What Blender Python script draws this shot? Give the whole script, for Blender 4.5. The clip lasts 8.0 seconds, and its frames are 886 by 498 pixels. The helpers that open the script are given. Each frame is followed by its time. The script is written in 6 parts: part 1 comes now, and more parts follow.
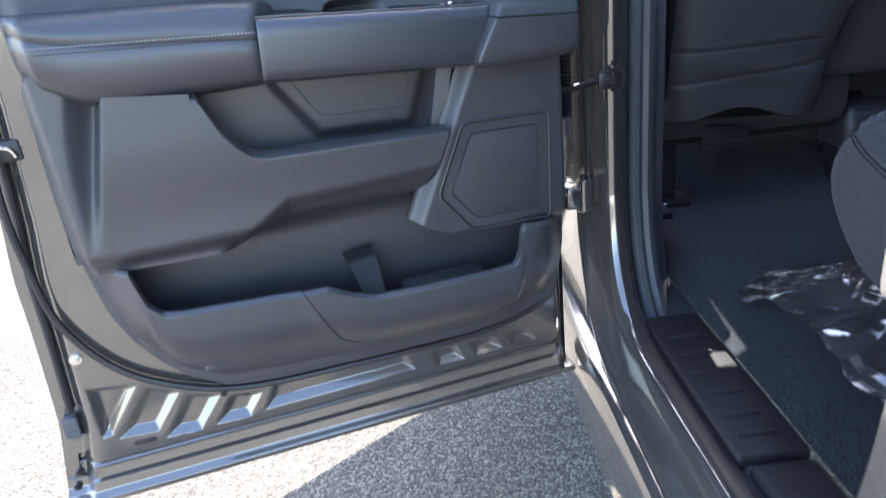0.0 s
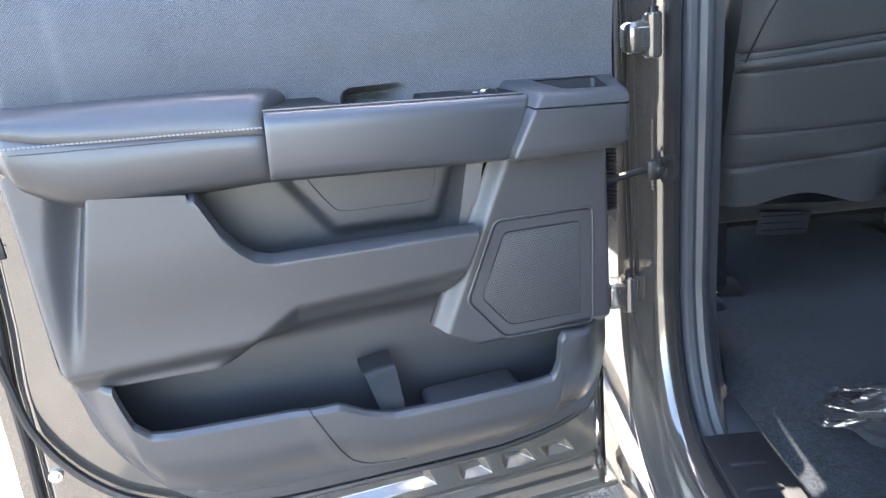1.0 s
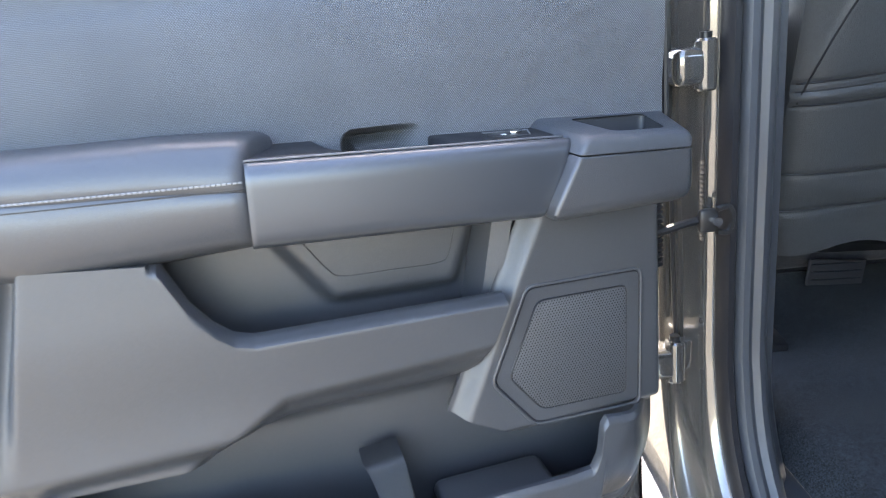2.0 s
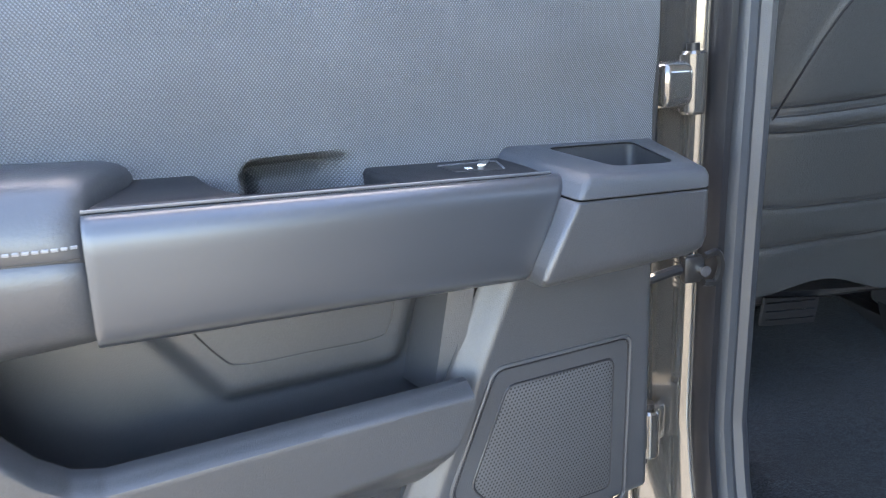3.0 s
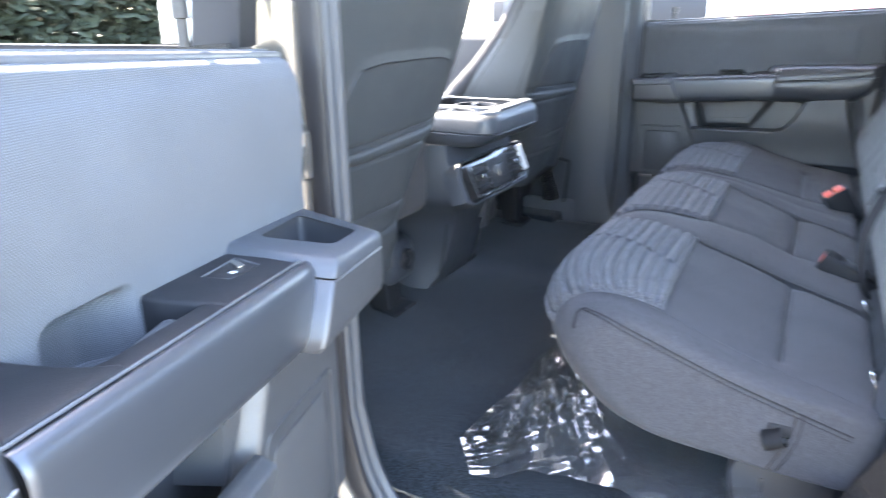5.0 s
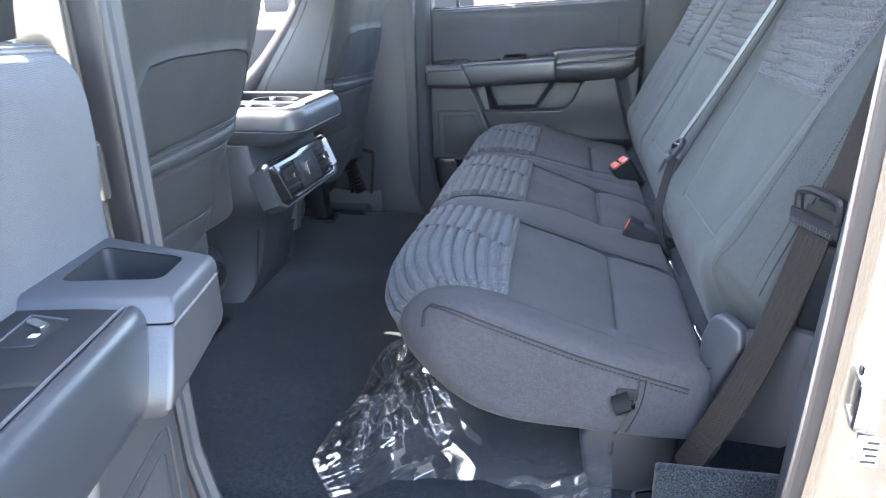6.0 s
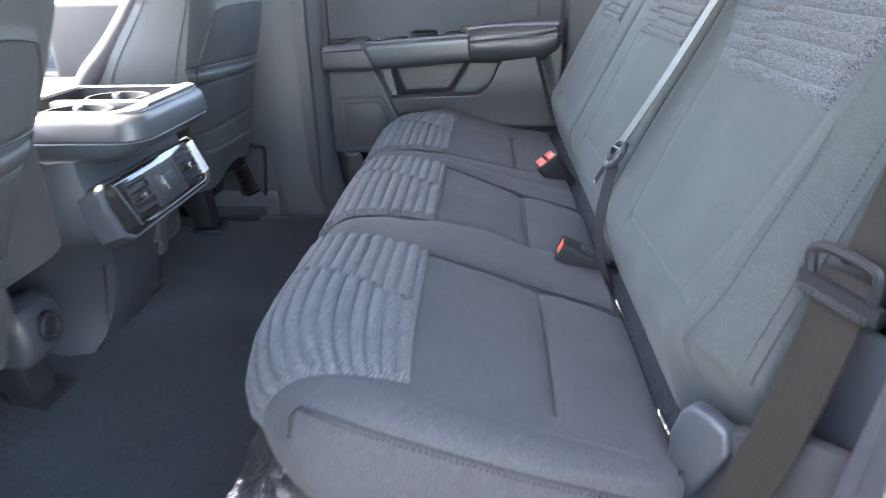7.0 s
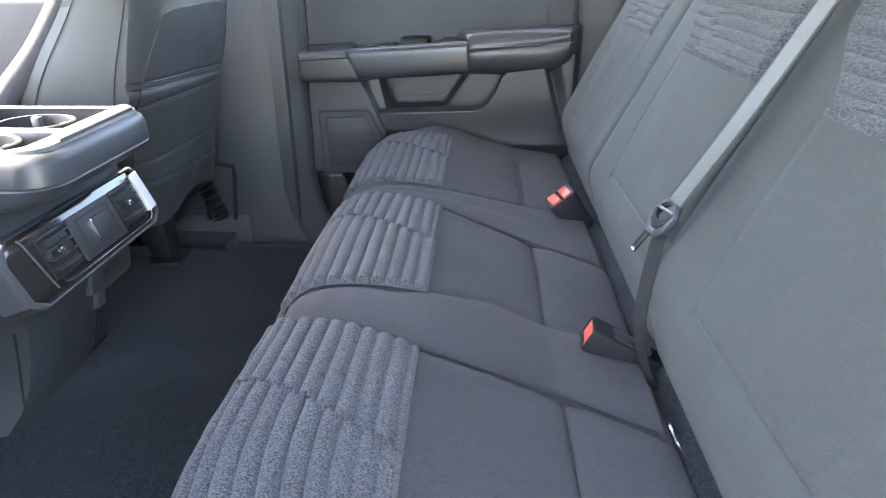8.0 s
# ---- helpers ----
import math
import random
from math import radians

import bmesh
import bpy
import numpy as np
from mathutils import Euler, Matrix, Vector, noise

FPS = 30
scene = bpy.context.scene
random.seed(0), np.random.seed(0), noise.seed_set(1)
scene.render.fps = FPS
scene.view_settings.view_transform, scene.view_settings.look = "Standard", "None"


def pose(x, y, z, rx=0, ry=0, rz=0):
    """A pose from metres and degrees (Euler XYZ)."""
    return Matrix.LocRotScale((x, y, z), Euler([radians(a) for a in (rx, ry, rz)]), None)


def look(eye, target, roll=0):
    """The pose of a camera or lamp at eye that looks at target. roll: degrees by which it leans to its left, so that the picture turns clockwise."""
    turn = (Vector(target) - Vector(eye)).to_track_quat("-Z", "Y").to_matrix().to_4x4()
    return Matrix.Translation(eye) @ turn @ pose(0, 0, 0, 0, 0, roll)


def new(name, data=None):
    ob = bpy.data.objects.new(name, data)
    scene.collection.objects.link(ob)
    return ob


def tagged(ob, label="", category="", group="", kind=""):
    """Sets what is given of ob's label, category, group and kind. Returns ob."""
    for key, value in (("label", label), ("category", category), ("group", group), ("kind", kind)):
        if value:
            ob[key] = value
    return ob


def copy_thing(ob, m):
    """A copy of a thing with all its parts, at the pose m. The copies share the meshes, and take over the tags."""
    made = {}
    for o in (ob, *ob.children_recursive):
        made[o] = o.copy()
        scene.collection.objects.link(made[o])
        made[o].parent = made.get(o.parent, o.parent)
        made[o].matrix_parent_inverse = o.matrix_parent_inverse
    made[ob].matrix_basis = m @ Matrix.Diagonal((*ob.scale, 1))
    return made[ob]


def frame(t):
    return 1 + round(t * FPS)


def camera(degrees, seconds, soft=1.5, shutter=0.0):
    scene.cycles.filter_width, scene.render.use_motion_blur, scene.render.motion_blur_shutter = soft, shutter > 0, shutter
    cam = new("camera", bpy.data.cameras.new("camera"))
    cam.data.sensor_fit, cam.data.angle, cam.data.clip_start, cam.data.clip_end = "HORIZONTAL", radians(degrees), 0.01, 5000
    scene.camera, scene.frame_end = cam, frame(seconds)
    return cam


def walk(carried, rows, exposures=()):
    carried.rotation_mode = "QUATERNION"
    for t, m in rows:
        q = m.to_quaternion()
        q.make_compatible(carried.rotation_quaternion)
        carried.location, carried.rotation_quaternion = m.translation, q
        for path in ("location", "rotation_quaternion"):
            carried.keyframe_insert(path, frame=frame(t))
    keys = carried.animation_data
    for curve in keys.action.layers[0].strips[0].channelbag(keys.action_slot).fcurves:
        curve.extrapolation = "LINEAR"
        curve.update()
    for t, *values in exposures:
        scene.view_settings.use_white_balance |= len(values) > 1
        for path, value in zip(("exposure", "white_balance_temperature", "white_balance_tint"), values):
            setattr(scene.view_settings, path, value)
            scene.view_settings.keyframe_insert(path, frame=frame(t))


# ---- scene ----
cam = camera(68.1, 8.0, soft=1.0, shutter=0.4)
PATH = [
    (0, (-1.163, -1.099, 1.276), (-1.164, 0.741, 0.491), -6.7),
    (0.5, (-1.143, -1.014, 1.305), (-1.183, 0.856, 0.598), -6.3),
    (1, (-1.157, -0.964, 1.313), (-1.222, 0.927, 0.664), -6.4),
    (1.5, (-1.176, -0.903, 1.323), (-1.259, 0.999, 0.711), -6.4),
    (3, (-1.219, -0.623, 1.315), (-0.931, 1.268, 0.731), -4.0),
    (3.5, (-1.276, -0.568, 1.336), (-0.713, 1.249, 0.718), -1.7),
    (4, (-1.359, -0.534, 1.354), (-0.438, 1.119, 0.708), -1.8),
    (4.5, (-1.434, -0.539, 1.387), (-0.125, 0.819, 0.719), -1.4),
    (5, (-1.47, -0.547, 1.422), (0.172, 0.377, 0.753), -0.8),
    (6.5, (-1.341, -0.449, 1.416), (0.502, -0.233, 0.669), -1.4),
    (7, (-1.147, -0.483, 1.418), (0.686, -0.354, 0.629), -1.3),
    (7.5, (-0.962, -0.494, 1.436), (0.868, -0.391, 0.637), -1.1),
    (8, (-0.89, -0.463, 1.431), (0.935, -0.359, 0.62), -0.4),
]
walk(cam, [(t, look(eye, target, roll)) for t, eye, target, roll in PATH],
     exposures=[(0.0, 2.75, 6450, 14), (0.5, 3.25, 6700, 14), (1.0, 3.7, 7000, 14), (1.5, 3.7, 7150, 14), (3.0, 3.85, 7400, 14), (3.5, 4.08, 7300, 14), (4.5, 4.2, 6950, 14), (5.0, 4.58, 7100, 14), (5.4, 4.45, 7000, 14), (6.5, 4.38, 7300, 14), (7.0, 4.65, 7700, 14), (7.5, 4.68, 8000, 14), (8.0, 4.65, 7900, 14)])

# ---------------------------------------------------------------- world and sun
SUN_TO = Vector((0.06, 0.68, 1.0)).normalized()      # ahead of the truck, high
world = bpy.data.worlds.new("sky")
scene.world = world
world.use_nodes = True
wn = world.node_tree.nodes
sky = wn.new("ShaderNodeTexSky")
sky.sky_type = "NISHITA"
sky.sun_disc = False
sky.sun_elevation = math.asin(SUN_TO.z)
sky.sun_rotation = math.atan2(SUN_TO.x, SUN_TO.y)
world.node_tree.links.new(sky.outputs[0], wn["Background"].inputs[0])
wn["Background"].inputs[1].default_value = 0.15
sun = new("sun", bpy.data.lights.new("sun", "SUN"))
sun.data.energy, sun.data.angle, sun.data.color = 3.6, radians(0.5), (1.0, 0.95, 0.87)
sun.matrix_world = look((0, 0, 20), Vector((0, 0, 20)) - SUN_TO)


from mathutils.bvhtree import BVHTree

# ---------------------------------------------------------------- materials
def material(name, color, rough=0.5, metal=0.0, grain=0.0, grain_size=400.0, mottle=0.0, mottle_size=14.0,
             coat=0.0, sheen=0.0, spec=0.5, detail=3.0, speckle=0.0, speckle_size=600.0, coat_rough=0.04):
    """A surface with colour mottling at two scales, fine bump, and some gloss variation. Sizes are in cycles a metre."""
    m = bpy.data.materials.new(name)
    m.use_nodes = True
    nt = m.node_tree
    N, L = nt.nodes, nt.links
    b = N["Principled BSDF"]
    b.inputs["Base Color"].default_value = (*color, 1)
    b.inputs["Roughness"].default_value = rough
    b.inputs["Metallic"].default_value = metal
    b.inputs["Coat Weight"].default_value = coat
    b.inputs["Coat Roughness"].default_value = coat_rough
    b.inputs["Sheen Weight"].default_value = sheen
    b.inputs["Specular IOR Level"].default_value = spec
    co = N.new("ShaderNodeTexCoord").outputs["Object"]
    if mottle:
        big = N.new("ShaderNodeTexNoise")
        big.inputs["Scale"].default_value = mottle_size
        big.inputs["Detail"].default_value = 5
        fine = N.new("ShaderNodeTexNoise")
        fine.inputs["Scale"].default_value = mottle_size * 14
        fine.inputs["Detail"].default_value = 2
        L.new(co, big.inputs["Vector"]), L.new(co, fine.inputs["Vector"])
        add = N.new("ShaderNodeMath")
        add.operation = "ADD"
        L.new(big.outputs["Fac"], add.inputs[0]), L.new(fine.outputs["Fac"], add.inputs[1])
        ramp = N.new("ShaderNodeMapRange")
        ramp.inputs["From Min"].default_value, ramp.inputs["From Max"].default_value = 0.6, 1.4
        ramp.inputs["To Min"].default_value, ramp.inputs["To Max"].default_value = 1 - mottle, 1 + mottle
        L.new(add.outputs[0], ramp.inputs["Value"])
        mul = N.new("ShaderNodeVectorMath")
        mul.operation = "SCALE"
        mul.inputs[0].default_value = color
        L.new(ramp.outputs[0], mul.inputs["Scale"])
        tone = mul
        if speckle:
            sp = N.new("ShaderNodeTexNoise")
            sp.inputs["Scale"].default_value = speckle_size
            sp.inputs["Detail"].default_value = 1
            L.new(co, sp.inputs["Vector"])
            sr = N.new("ShaderNodeMapRange")
            sr.inputs["From Min"].default_value, sr.inputs["From Max"].default_value = 0.35, 0.65
            sr.inputs["To Min"].default_value, sr.inputs["To Max"].default_value = 1 - speckle, 1 + speckle
            L.new(sp.outputs["Fac"], sr.inputs["Value"])
            tone = N.new("ShaderNodeVectorMath")
            tone.operation = "SCALE"
            L.new(mul.outputs[0], tone.inputs[0]), L.new(sr.outputs[0], tone.inputs["Scale"])
        L.new(tone.outputs[0], b.inputs["Base Color"])
        rr = N.new("ShaderNodeMapRange")
        rr.inputs["From Min"].default_value, rr.inputs["From Max"].default_value = 0.35, 0.65
        rr.inputs["To Min"].default_value, rr.inputs["To Max"].default_value = max(0.02, rough * 0.88), min(1, rough * 1.12)
        L.new(big.outputs["Fac"], rr.inputs["Value"]), L.new(rr.outputs[0], b.inputs["Roughness"])
    if grain:
        g = N.new("ShaderNodeTexNoise")
        g.inputs["Scale"].default_value = grain_size
        g.inputs["Detail"].default_value = detail
        L.new(co, g.inputs["Vector"])
        bump = N.new("ShaderNodeBump")
        bump.inputs["Strength"].default_value = grain
        bump.inputs["Distance"].default_value = 0.8 / grain_size
        L.new(g.outputs["Fac"], bump.inputs["Height"]), L.new(bump.outputs[0], b.inputs["Normal"])
    return m


def woven(name, color, pitch, depth, rough=0.8, tint=0.35, angle=40.0, heather=0.0, sheen=0.25):
    """Cloth with a woven relief: crossed waves at that pitch (metres), along the object's x and z."""
    m = bpy.data.materials.new(name)
    m.use_nodes = True
    N, L = m.node_tree.nodes, m.node_tree.links
    b = N["Principled BSDF"]
    b.inputs["Roughness"].default_value = rough
    b.inputs["Sheen Weight"].default_value = sheen
    b.inputs["Sheen Roughness"].default_value = 0.5
    b.inputs["Specular IOR Level"].default_value = 0.25
    co = N.new("ShaderNodeTexCoord").outputs["Object"]
    waves = []
    for a in (angle, -angle):
        mp = N.new("ShaderNodeMapping")
        mp.inputs["Rotation"].default_value = (0, radians(a), 0)
        L.new(co, mp.inputs["Vector"])
        w = N.new("ShaderNodeTexWave")
        w.bands_direction = "X"
        w.inputs["Scale"].default_value = 0.314 / pitch
        w.inputs["Distortion"].default_value = 0.6
        w.inputs["Detail Scale"].default_value = 3
        L.new(mp.outputs[0], w.inputs["Vector"])
        waves.append(w.outputs["Fac"])
    mix = N.new("ShaderNodeMath")
    mix.operation = "MULTIPLY"
    L.new(waves[0], mix.inputs[0]), L.new(waves[1], mix.inputs[1])
    soft = N.new("ShaderNodeTexNoise")
    soft.inputs["Scale"].default_value = 300 if heather else 9
    soft.inputs["Detail"].default_value = 4
    L.new(co, soft.inputs["Vector"])
    r = N.new("ShaderNodeMapRange")
    r.inputs["To Min"].default_value, r.inputs["To Max"].default_value = 1 - tint, 1 + tint
    L.new(mix.outputs[0], r.inputs["Value"])
    r2 = N.new("ShaderNodeMapRange")
    r2.inputs["From Min"].default_value, r2.inputs["From Max"].default_value = 0.3, 0.7
    k = heather or 0.08
    r2.inputs["To Min"].default_value, r2.inputs["To Max"].default_value = 1 - k, 1 + k
    L.new(soft.outputs["Fac"], r2.inputs["Value"])
    mm = N.new("ShaderNodeMath")
    mm.operation = "MULTIPLY"
    L.new(r.outputs[0], mm.inputs[0]), L.new(r2.outputs[0], mm.inputs[1])
    sc = N.new("ShaderNodeVectorMath")
    sc.operation = "SCALE"
    sc.inputs[0].default_value = color
    L.new(mm.outputs[0], sc.inputs["Scale"]), L.new(sc.outputs[0], b.inputs["Base Color"])
    bump = N.new("ShaderNodeBump")
    bump.inputs["Strength"].default_value = 0.7
    bump.inputs["Distance"].default_value = depth
    L.new(mix.outputs[0], bump.inputs["Height"]), L.new(bump.outputs[0], b.inputs["Normal"])
    return m


PLASTIC = material("grained_plastic", (0.049, 0.0515, 0.057), 0.42, grain=0.3, grain_size=900, mottle=0.06, speckle=0.07, speckle_size=900, spec=0.9)
CONSOLE = material("console_plastic", (0.044, 0.050, 0.060), 0.42, grain=0.25, grain_size=800, mottle=0.08, spec=0.75)
PLASTIC_DARK = material("black_plastic", (0.020, 0.021, 0.024), 0.55, grain=0.2, grain_size=900, mottle=0.08, spec=0.35)
PLASTIC_GLOSS = material("gloss_black", (0.02, 0.019, 0.019), 0.12, mottle=0.05, coat=0.5)
PLASTIC_LIGHT = material("grey_plastic", (0.095, 0.10, 0.11), 0.38, grain=0.2, grain_size=900, mottle=0.05, spec=0.8)
PLASTIC_MID = material("charcoal_plastic", (0.040, 0.042, 0.047), 0.5, grain=0.2, grain_size=900, mottle=0.06)
PILLAR_TRIM = material("pillar_trim", (0.055, 0.061, 0.071), 0.46, grain=0.3, grain_size=800, mottle=0.06, spec=0.6)
SATIN = material("satin_insert", (0.058, 0.065, 0.077), 0.36, metal=0.4, grain=0.03, grain_size=1200, coat=0.9, coat_rough=0.32)
LEATHER = material("grey_vinyl", (0.046, 0.049, 0.056), 0.38, grain=0.16, grain_size=560, mottle=0.06, spec=0.9)
PAINT = material("metallic_paint", (0.21, 0.203, 0.190), 0.13, metal=0.7, coat=1.0, mottle=0.05, mottle_size=4)
RUBBER = material("black_rubber", (0.020, 0.020, 0.023), 0.42, grain=0.15, grain_size=500, mottle=0.1, spec=0.6)
CARPET = material("carpet", (0.0128, 0.0174, 0.0225), 0.95, grain=0.9, grain_size=650, mottle=0.5, mottle_size=6, sheen=0.16, spec=0.2, detail=4, speckle=0.7, speckle_size=380)
FABRIC = material("seat_cloth", (0.0545, 0.0545, 0.0600), 0.85, grain=0.7, grain_size=900, mottle=0.14, mottle_size=9, sheen=0.08, spec=0.25, speckle=0.24, speckle_size=900)
BACK_CLOTH = material("seat_back_cloth", (0.058, 0.0650, 0.0635), 0.8, grain=0.6, grain_size=900, mottle=0.10, mottle_size=9, sheen=0.12, spec=0.25, speckle=0.16, speckle_size=950)
HEATHER = material("heather_cloth", (0.078, 0.080, 0.088), 0.95, grain=0.9, grain_size=600, mottle=0.18, mottle_size=30, sheen=0.15, spec=0.2, detail=3, speckle=0.62, speckle_size=560)
WEAVE = woven("door_cloth", (0.150, 0.161, 0.176), 0.0018, 0.0008, rough=0.78, tint=0.42, angle=38, sheen=0.05)
BACKCLOTH = material("seat_back_vinyl", (0.049, 0.054, 0.0575), 0.52, grain=0.4, grain_size=500, mottle=0.08, speckle=0.08, speckle_size=700, spec=0.6)
WEBBING = woven("belt_webbing", (0.024, 0.020, 0.017), 0.0016, 0.0004, rough=0.6, tint=0.2, angle=45, sheen=0.05)
RED = material("red_plastic", (0.80, 0.13, 0.08), 0.35, mottle=0.05)
CHROME = material("bright_metal", (0.75, 0.75, 0.75), 0.15, metal=1.0)
SILVER = material("satin_silver", (0.80, 0.82, 0.86), 0.3)
STEEL = material("dark_steel", (0.05, 0.05, 0.052), 0.4, metal=0.6, mottle=0.15)
WHITE = material("white_mark", (0.75, 0.75, 0.75), 0.5)
THREAD = material("pale_thread", (0.29, 0.29, 0.295), 0.7)
THREAD_DARK = material("dark_thread", (0.014, 0.014, 0.016), 0.8)
THREAD_GREY = material("grey_thread", (0.062, 0.062, 0.066), 0.8)
HEAD = material("headliner", (0.58, 0.58, 0.56), 0.9, grain=0.3, grain_size=600, mottle=0.05)


def asphalt():
    m = bpy.data.materials.new("asphalt")
    m.use_nodes = True
    N, L = m.node_tree.nodes, m.node_tree.links
    b = N["Principled BSDF"]
    b.inputs["Roughness"].default_value = 0.9
    co = N.new("ShaderNodeTexCoord").outputs["Object"]
    v = N.new("ShaderNodeTexVoronoi")
    v.inputs["Scale"].default_value = 150
    n = N.new("ShaderNodeTexNoise")
    n.inputs["Scale"].default_value, n.inputs["Detail"].default_value = 1.3, 6
    n2 = N.new("ShaderNodeTexNoise")
    n2.inputs["Scale"].default_value, n2.inputs["Detail"].default_value = 90, 4
    for q in (v, n, n2):
        L.new(co, q.inputs["Vector"])
    sep = N.new("ShaderNodeSeparateColor")
    L.new(v.outputs["Color"], sep.inputs[0])
    ramp = N.new("ShaderNodeValToRGB")
    e = ramp.color_ramp.elements
    e[0].position, e[0].color = 0.0, (0.055, 0.051, 0.044, 1)
    e[1].position, e[1].color = 1.0, (0.27, 0.245, 0.20, 1)
    mid = e.new(0.6)
    mid.color = (0.125, 0.114, 0.094, 1)
    L.new(sep.outputs[0], ramp.inputs[0])
    mr = N.new("ShaderNodeMapRange")
    mr.inputs["From Min"].default_value, mr.inputs["From Max"].default_value = 0.3, 0.7
    mr.inputs["To Min"].default_value, mr.inputs["To Max"].default_value = 0.8, 1.2
    L.new(n.outputs["Fac"], mr.inputs["Value"])
    sc = N.new("ShaderNodeVectorMath")
    sc.operation = "SCALE"
    L.new(ramp.outputs[0], sc.inputs[0]), L.new(mr.outputs[0], sc.inputs["Scale"])
    L.new(sc.outputs[0], b.inputs["Base Color"])
    add = N.new("ShaderNodeMath")
    add.operation = "SUBTRACT"
    L.new(n2.outputs["Fac"], add.inputs[0]), L.new(v.outputs["Distance"], add.inputs[1])
    bump = N.new("ShaderNodeBump")
    bump.inputs["Strength"].default_value, bump.inputs["Distance"].default_value = 0.9, 0.004
    L.new(add.outputs[0], bump.inputs["Height"]), L.new(bump.outputs[0], b.inputs["Normal"])
    return m


def clear(name, tint, glossy, rough):
    """Thin clear sheet: mostly see-through, with a glossy face."""
    m = bpy.data.materials.new(name)
    m.use_nodes = True
    N, L = m.node_tree.nodes, m.node_tree.links
    N.remove(N["Principled BSDF"])
    t = N.new("ShaderNodeBsdfTransparent")
    t.inputs[0].default_value = (*tint, 1)
    g = N.new("ShaderNodeBsdfGlossy")
    g.inputs["Roughness"].default_value = rough
    f = N.new("ShaderNodeFresnel")
    f.inputs[0].default_value = 1.5
    k = N.new("ShaderNodeMath")
    k.operation = "MULTIPLY_ADD"
    k.inputs[1].default_value, k.inputs[2].default_value = 2.4 if glossy else 1.0, glossy
    k.use_clamp = True
    mix = N.new("ShaderNodeMixShader")
    L.new(f.outputs[0], k.inputs[0]), L.new(k.outputs[0], mix.inputs[0])
    L.new(t.outputs[0], mix.inputs[1]), L.new(g.outputs[0], mix.inputs[2])
    if glossy:
        haze = N.new("ShaderNodeBsdfDiffuse")
        haze.inputs[0].default_value = (0.8, 0.82, 0.85, 1)
        mix2 = N.new("ShaderNodeMixShader")
        mix2.inputs[0].default_value = 0.035
        L.new(mix.outputs[0], mix2.inputs[1]), L.new(haze.outputs[0], mix2.inputs[2])
        mix = mix2
    L.new(mix.outputs[0], N["Material Output"].inputs[0])
    return m


FILM = clear("clear_film", (0.93, 0.945, 0.96), 0.125, 0.08)


def perforated(name, color, pitch):
    """Plastic grille with rows of round holes, along the object's x and z."""
    m = material(name, color, 0.5, mottle=0.04)
    N, L = m.node_tree.nodes, m.node_tree.links
    b = N["Principled BSDF"]
    co = N.new("ShaderNodeTexCoord").outputs["Object"]
    sep = N.new("ShaderNodeSeparateXYZ")
    L.new(co, sep.inputs[0])

    def math_node(op, a, c):
        k = N.new("ShaderNodeMath")
        k.operation = op
        for i, q in enumerate((a, c)):
            if isinstance(q, (int, float)):
                k.inputs[i].default_value = q
            elif q is not None:
                L.new(q, k.inputs[i])
        return k.outputs[0]
    row = math_node("DIVIDE", sep.outputs["Z"], pitch * 0.87)
    shift = math_node("MULTIPLY", math_node("MODULO", math_node("FLOOR", row, None), 2.0), 0.5)
    fx = math_node("SUBTRACT", math_node("FRACT", math_node("ADD", math_node("DIVIDE", sep.outputs["X"], pitch), shift), None), 0.5)
    fz = math_node("SUBTRACT", math_node("FRACT", row, None), 0.5)
    d = math_node("ADD", math_node("MULTIPLY", fx, fx), math_node("MULTIPLY", fz, fz))
    hole = math_node("LESS_THAN", d, 0.075)
    mix = N.new("ShaderNodeMix")
    mix.data_type = "RGBA"
    mix.inputs["A"].default_value = (*color, 1)
    mix.inputs["B"].default_value = (0.008, 0.008, 0.009, 1)
    L.new(hole, mix.inputs["Factor"])
    for q in list(b.inputs["Base Color"].links):
        L.remove(q)
    L.new(mix.outputs["Result"], b.inputs["Base Color"])
    bump = N.new("ShaderNodeBump")
    bump.inputs["Strength"].default_value, bump.inputs["Distance"].default_value = 0.6, 0.001
    bump.invert = True
    L.new(hole, bump.inputs["Height"]), L.new(bump.outputs[0], b.inputs["Normal"])
    return m


GRILLE = perforated("speaker_grille", (0.075, 0.077, 0.082), 0.0034)


# ---------------------------------------------------------------- mesh helpers
def finish(name, bm, mat, smooth=True):
    bmesh.ops.recalc_face_normals(bm, faces=bm.faces)
    me = bpy.data.meshes.new(name)
    if smooth:
        for f in bm.faces:
            f.smooth = True
        for e in bm.edges:
            if len(e.link_faces) == 2 and e.calc_face_angle(0) > radians(38):
                e.smooth = False
    bm.to_mesh(me)
    bm.free()
    me.materials.append(mat)
    return me


def part(name, bm, mat, parent, label="", smooth=True):
    ob = new(name, finish(name, bm, mat, smooth))
    ob.parent = parent
    if label:
        tagged(ob, label=label)
    return ob


def thing(name, label, category, m=None, group="", kind=""):
    ob = new(name)
    ob.empty_display_size = 0.05
    ob.matrix_world = m or Matrix()
    return tagged(ob, label, category, group, kind)


def whole(name, bm, mat, label, category, group="", kind="", smooth=True):
    return tagged(new(name, finish(name, bm, mat, smooth)), label, category, group, kind)


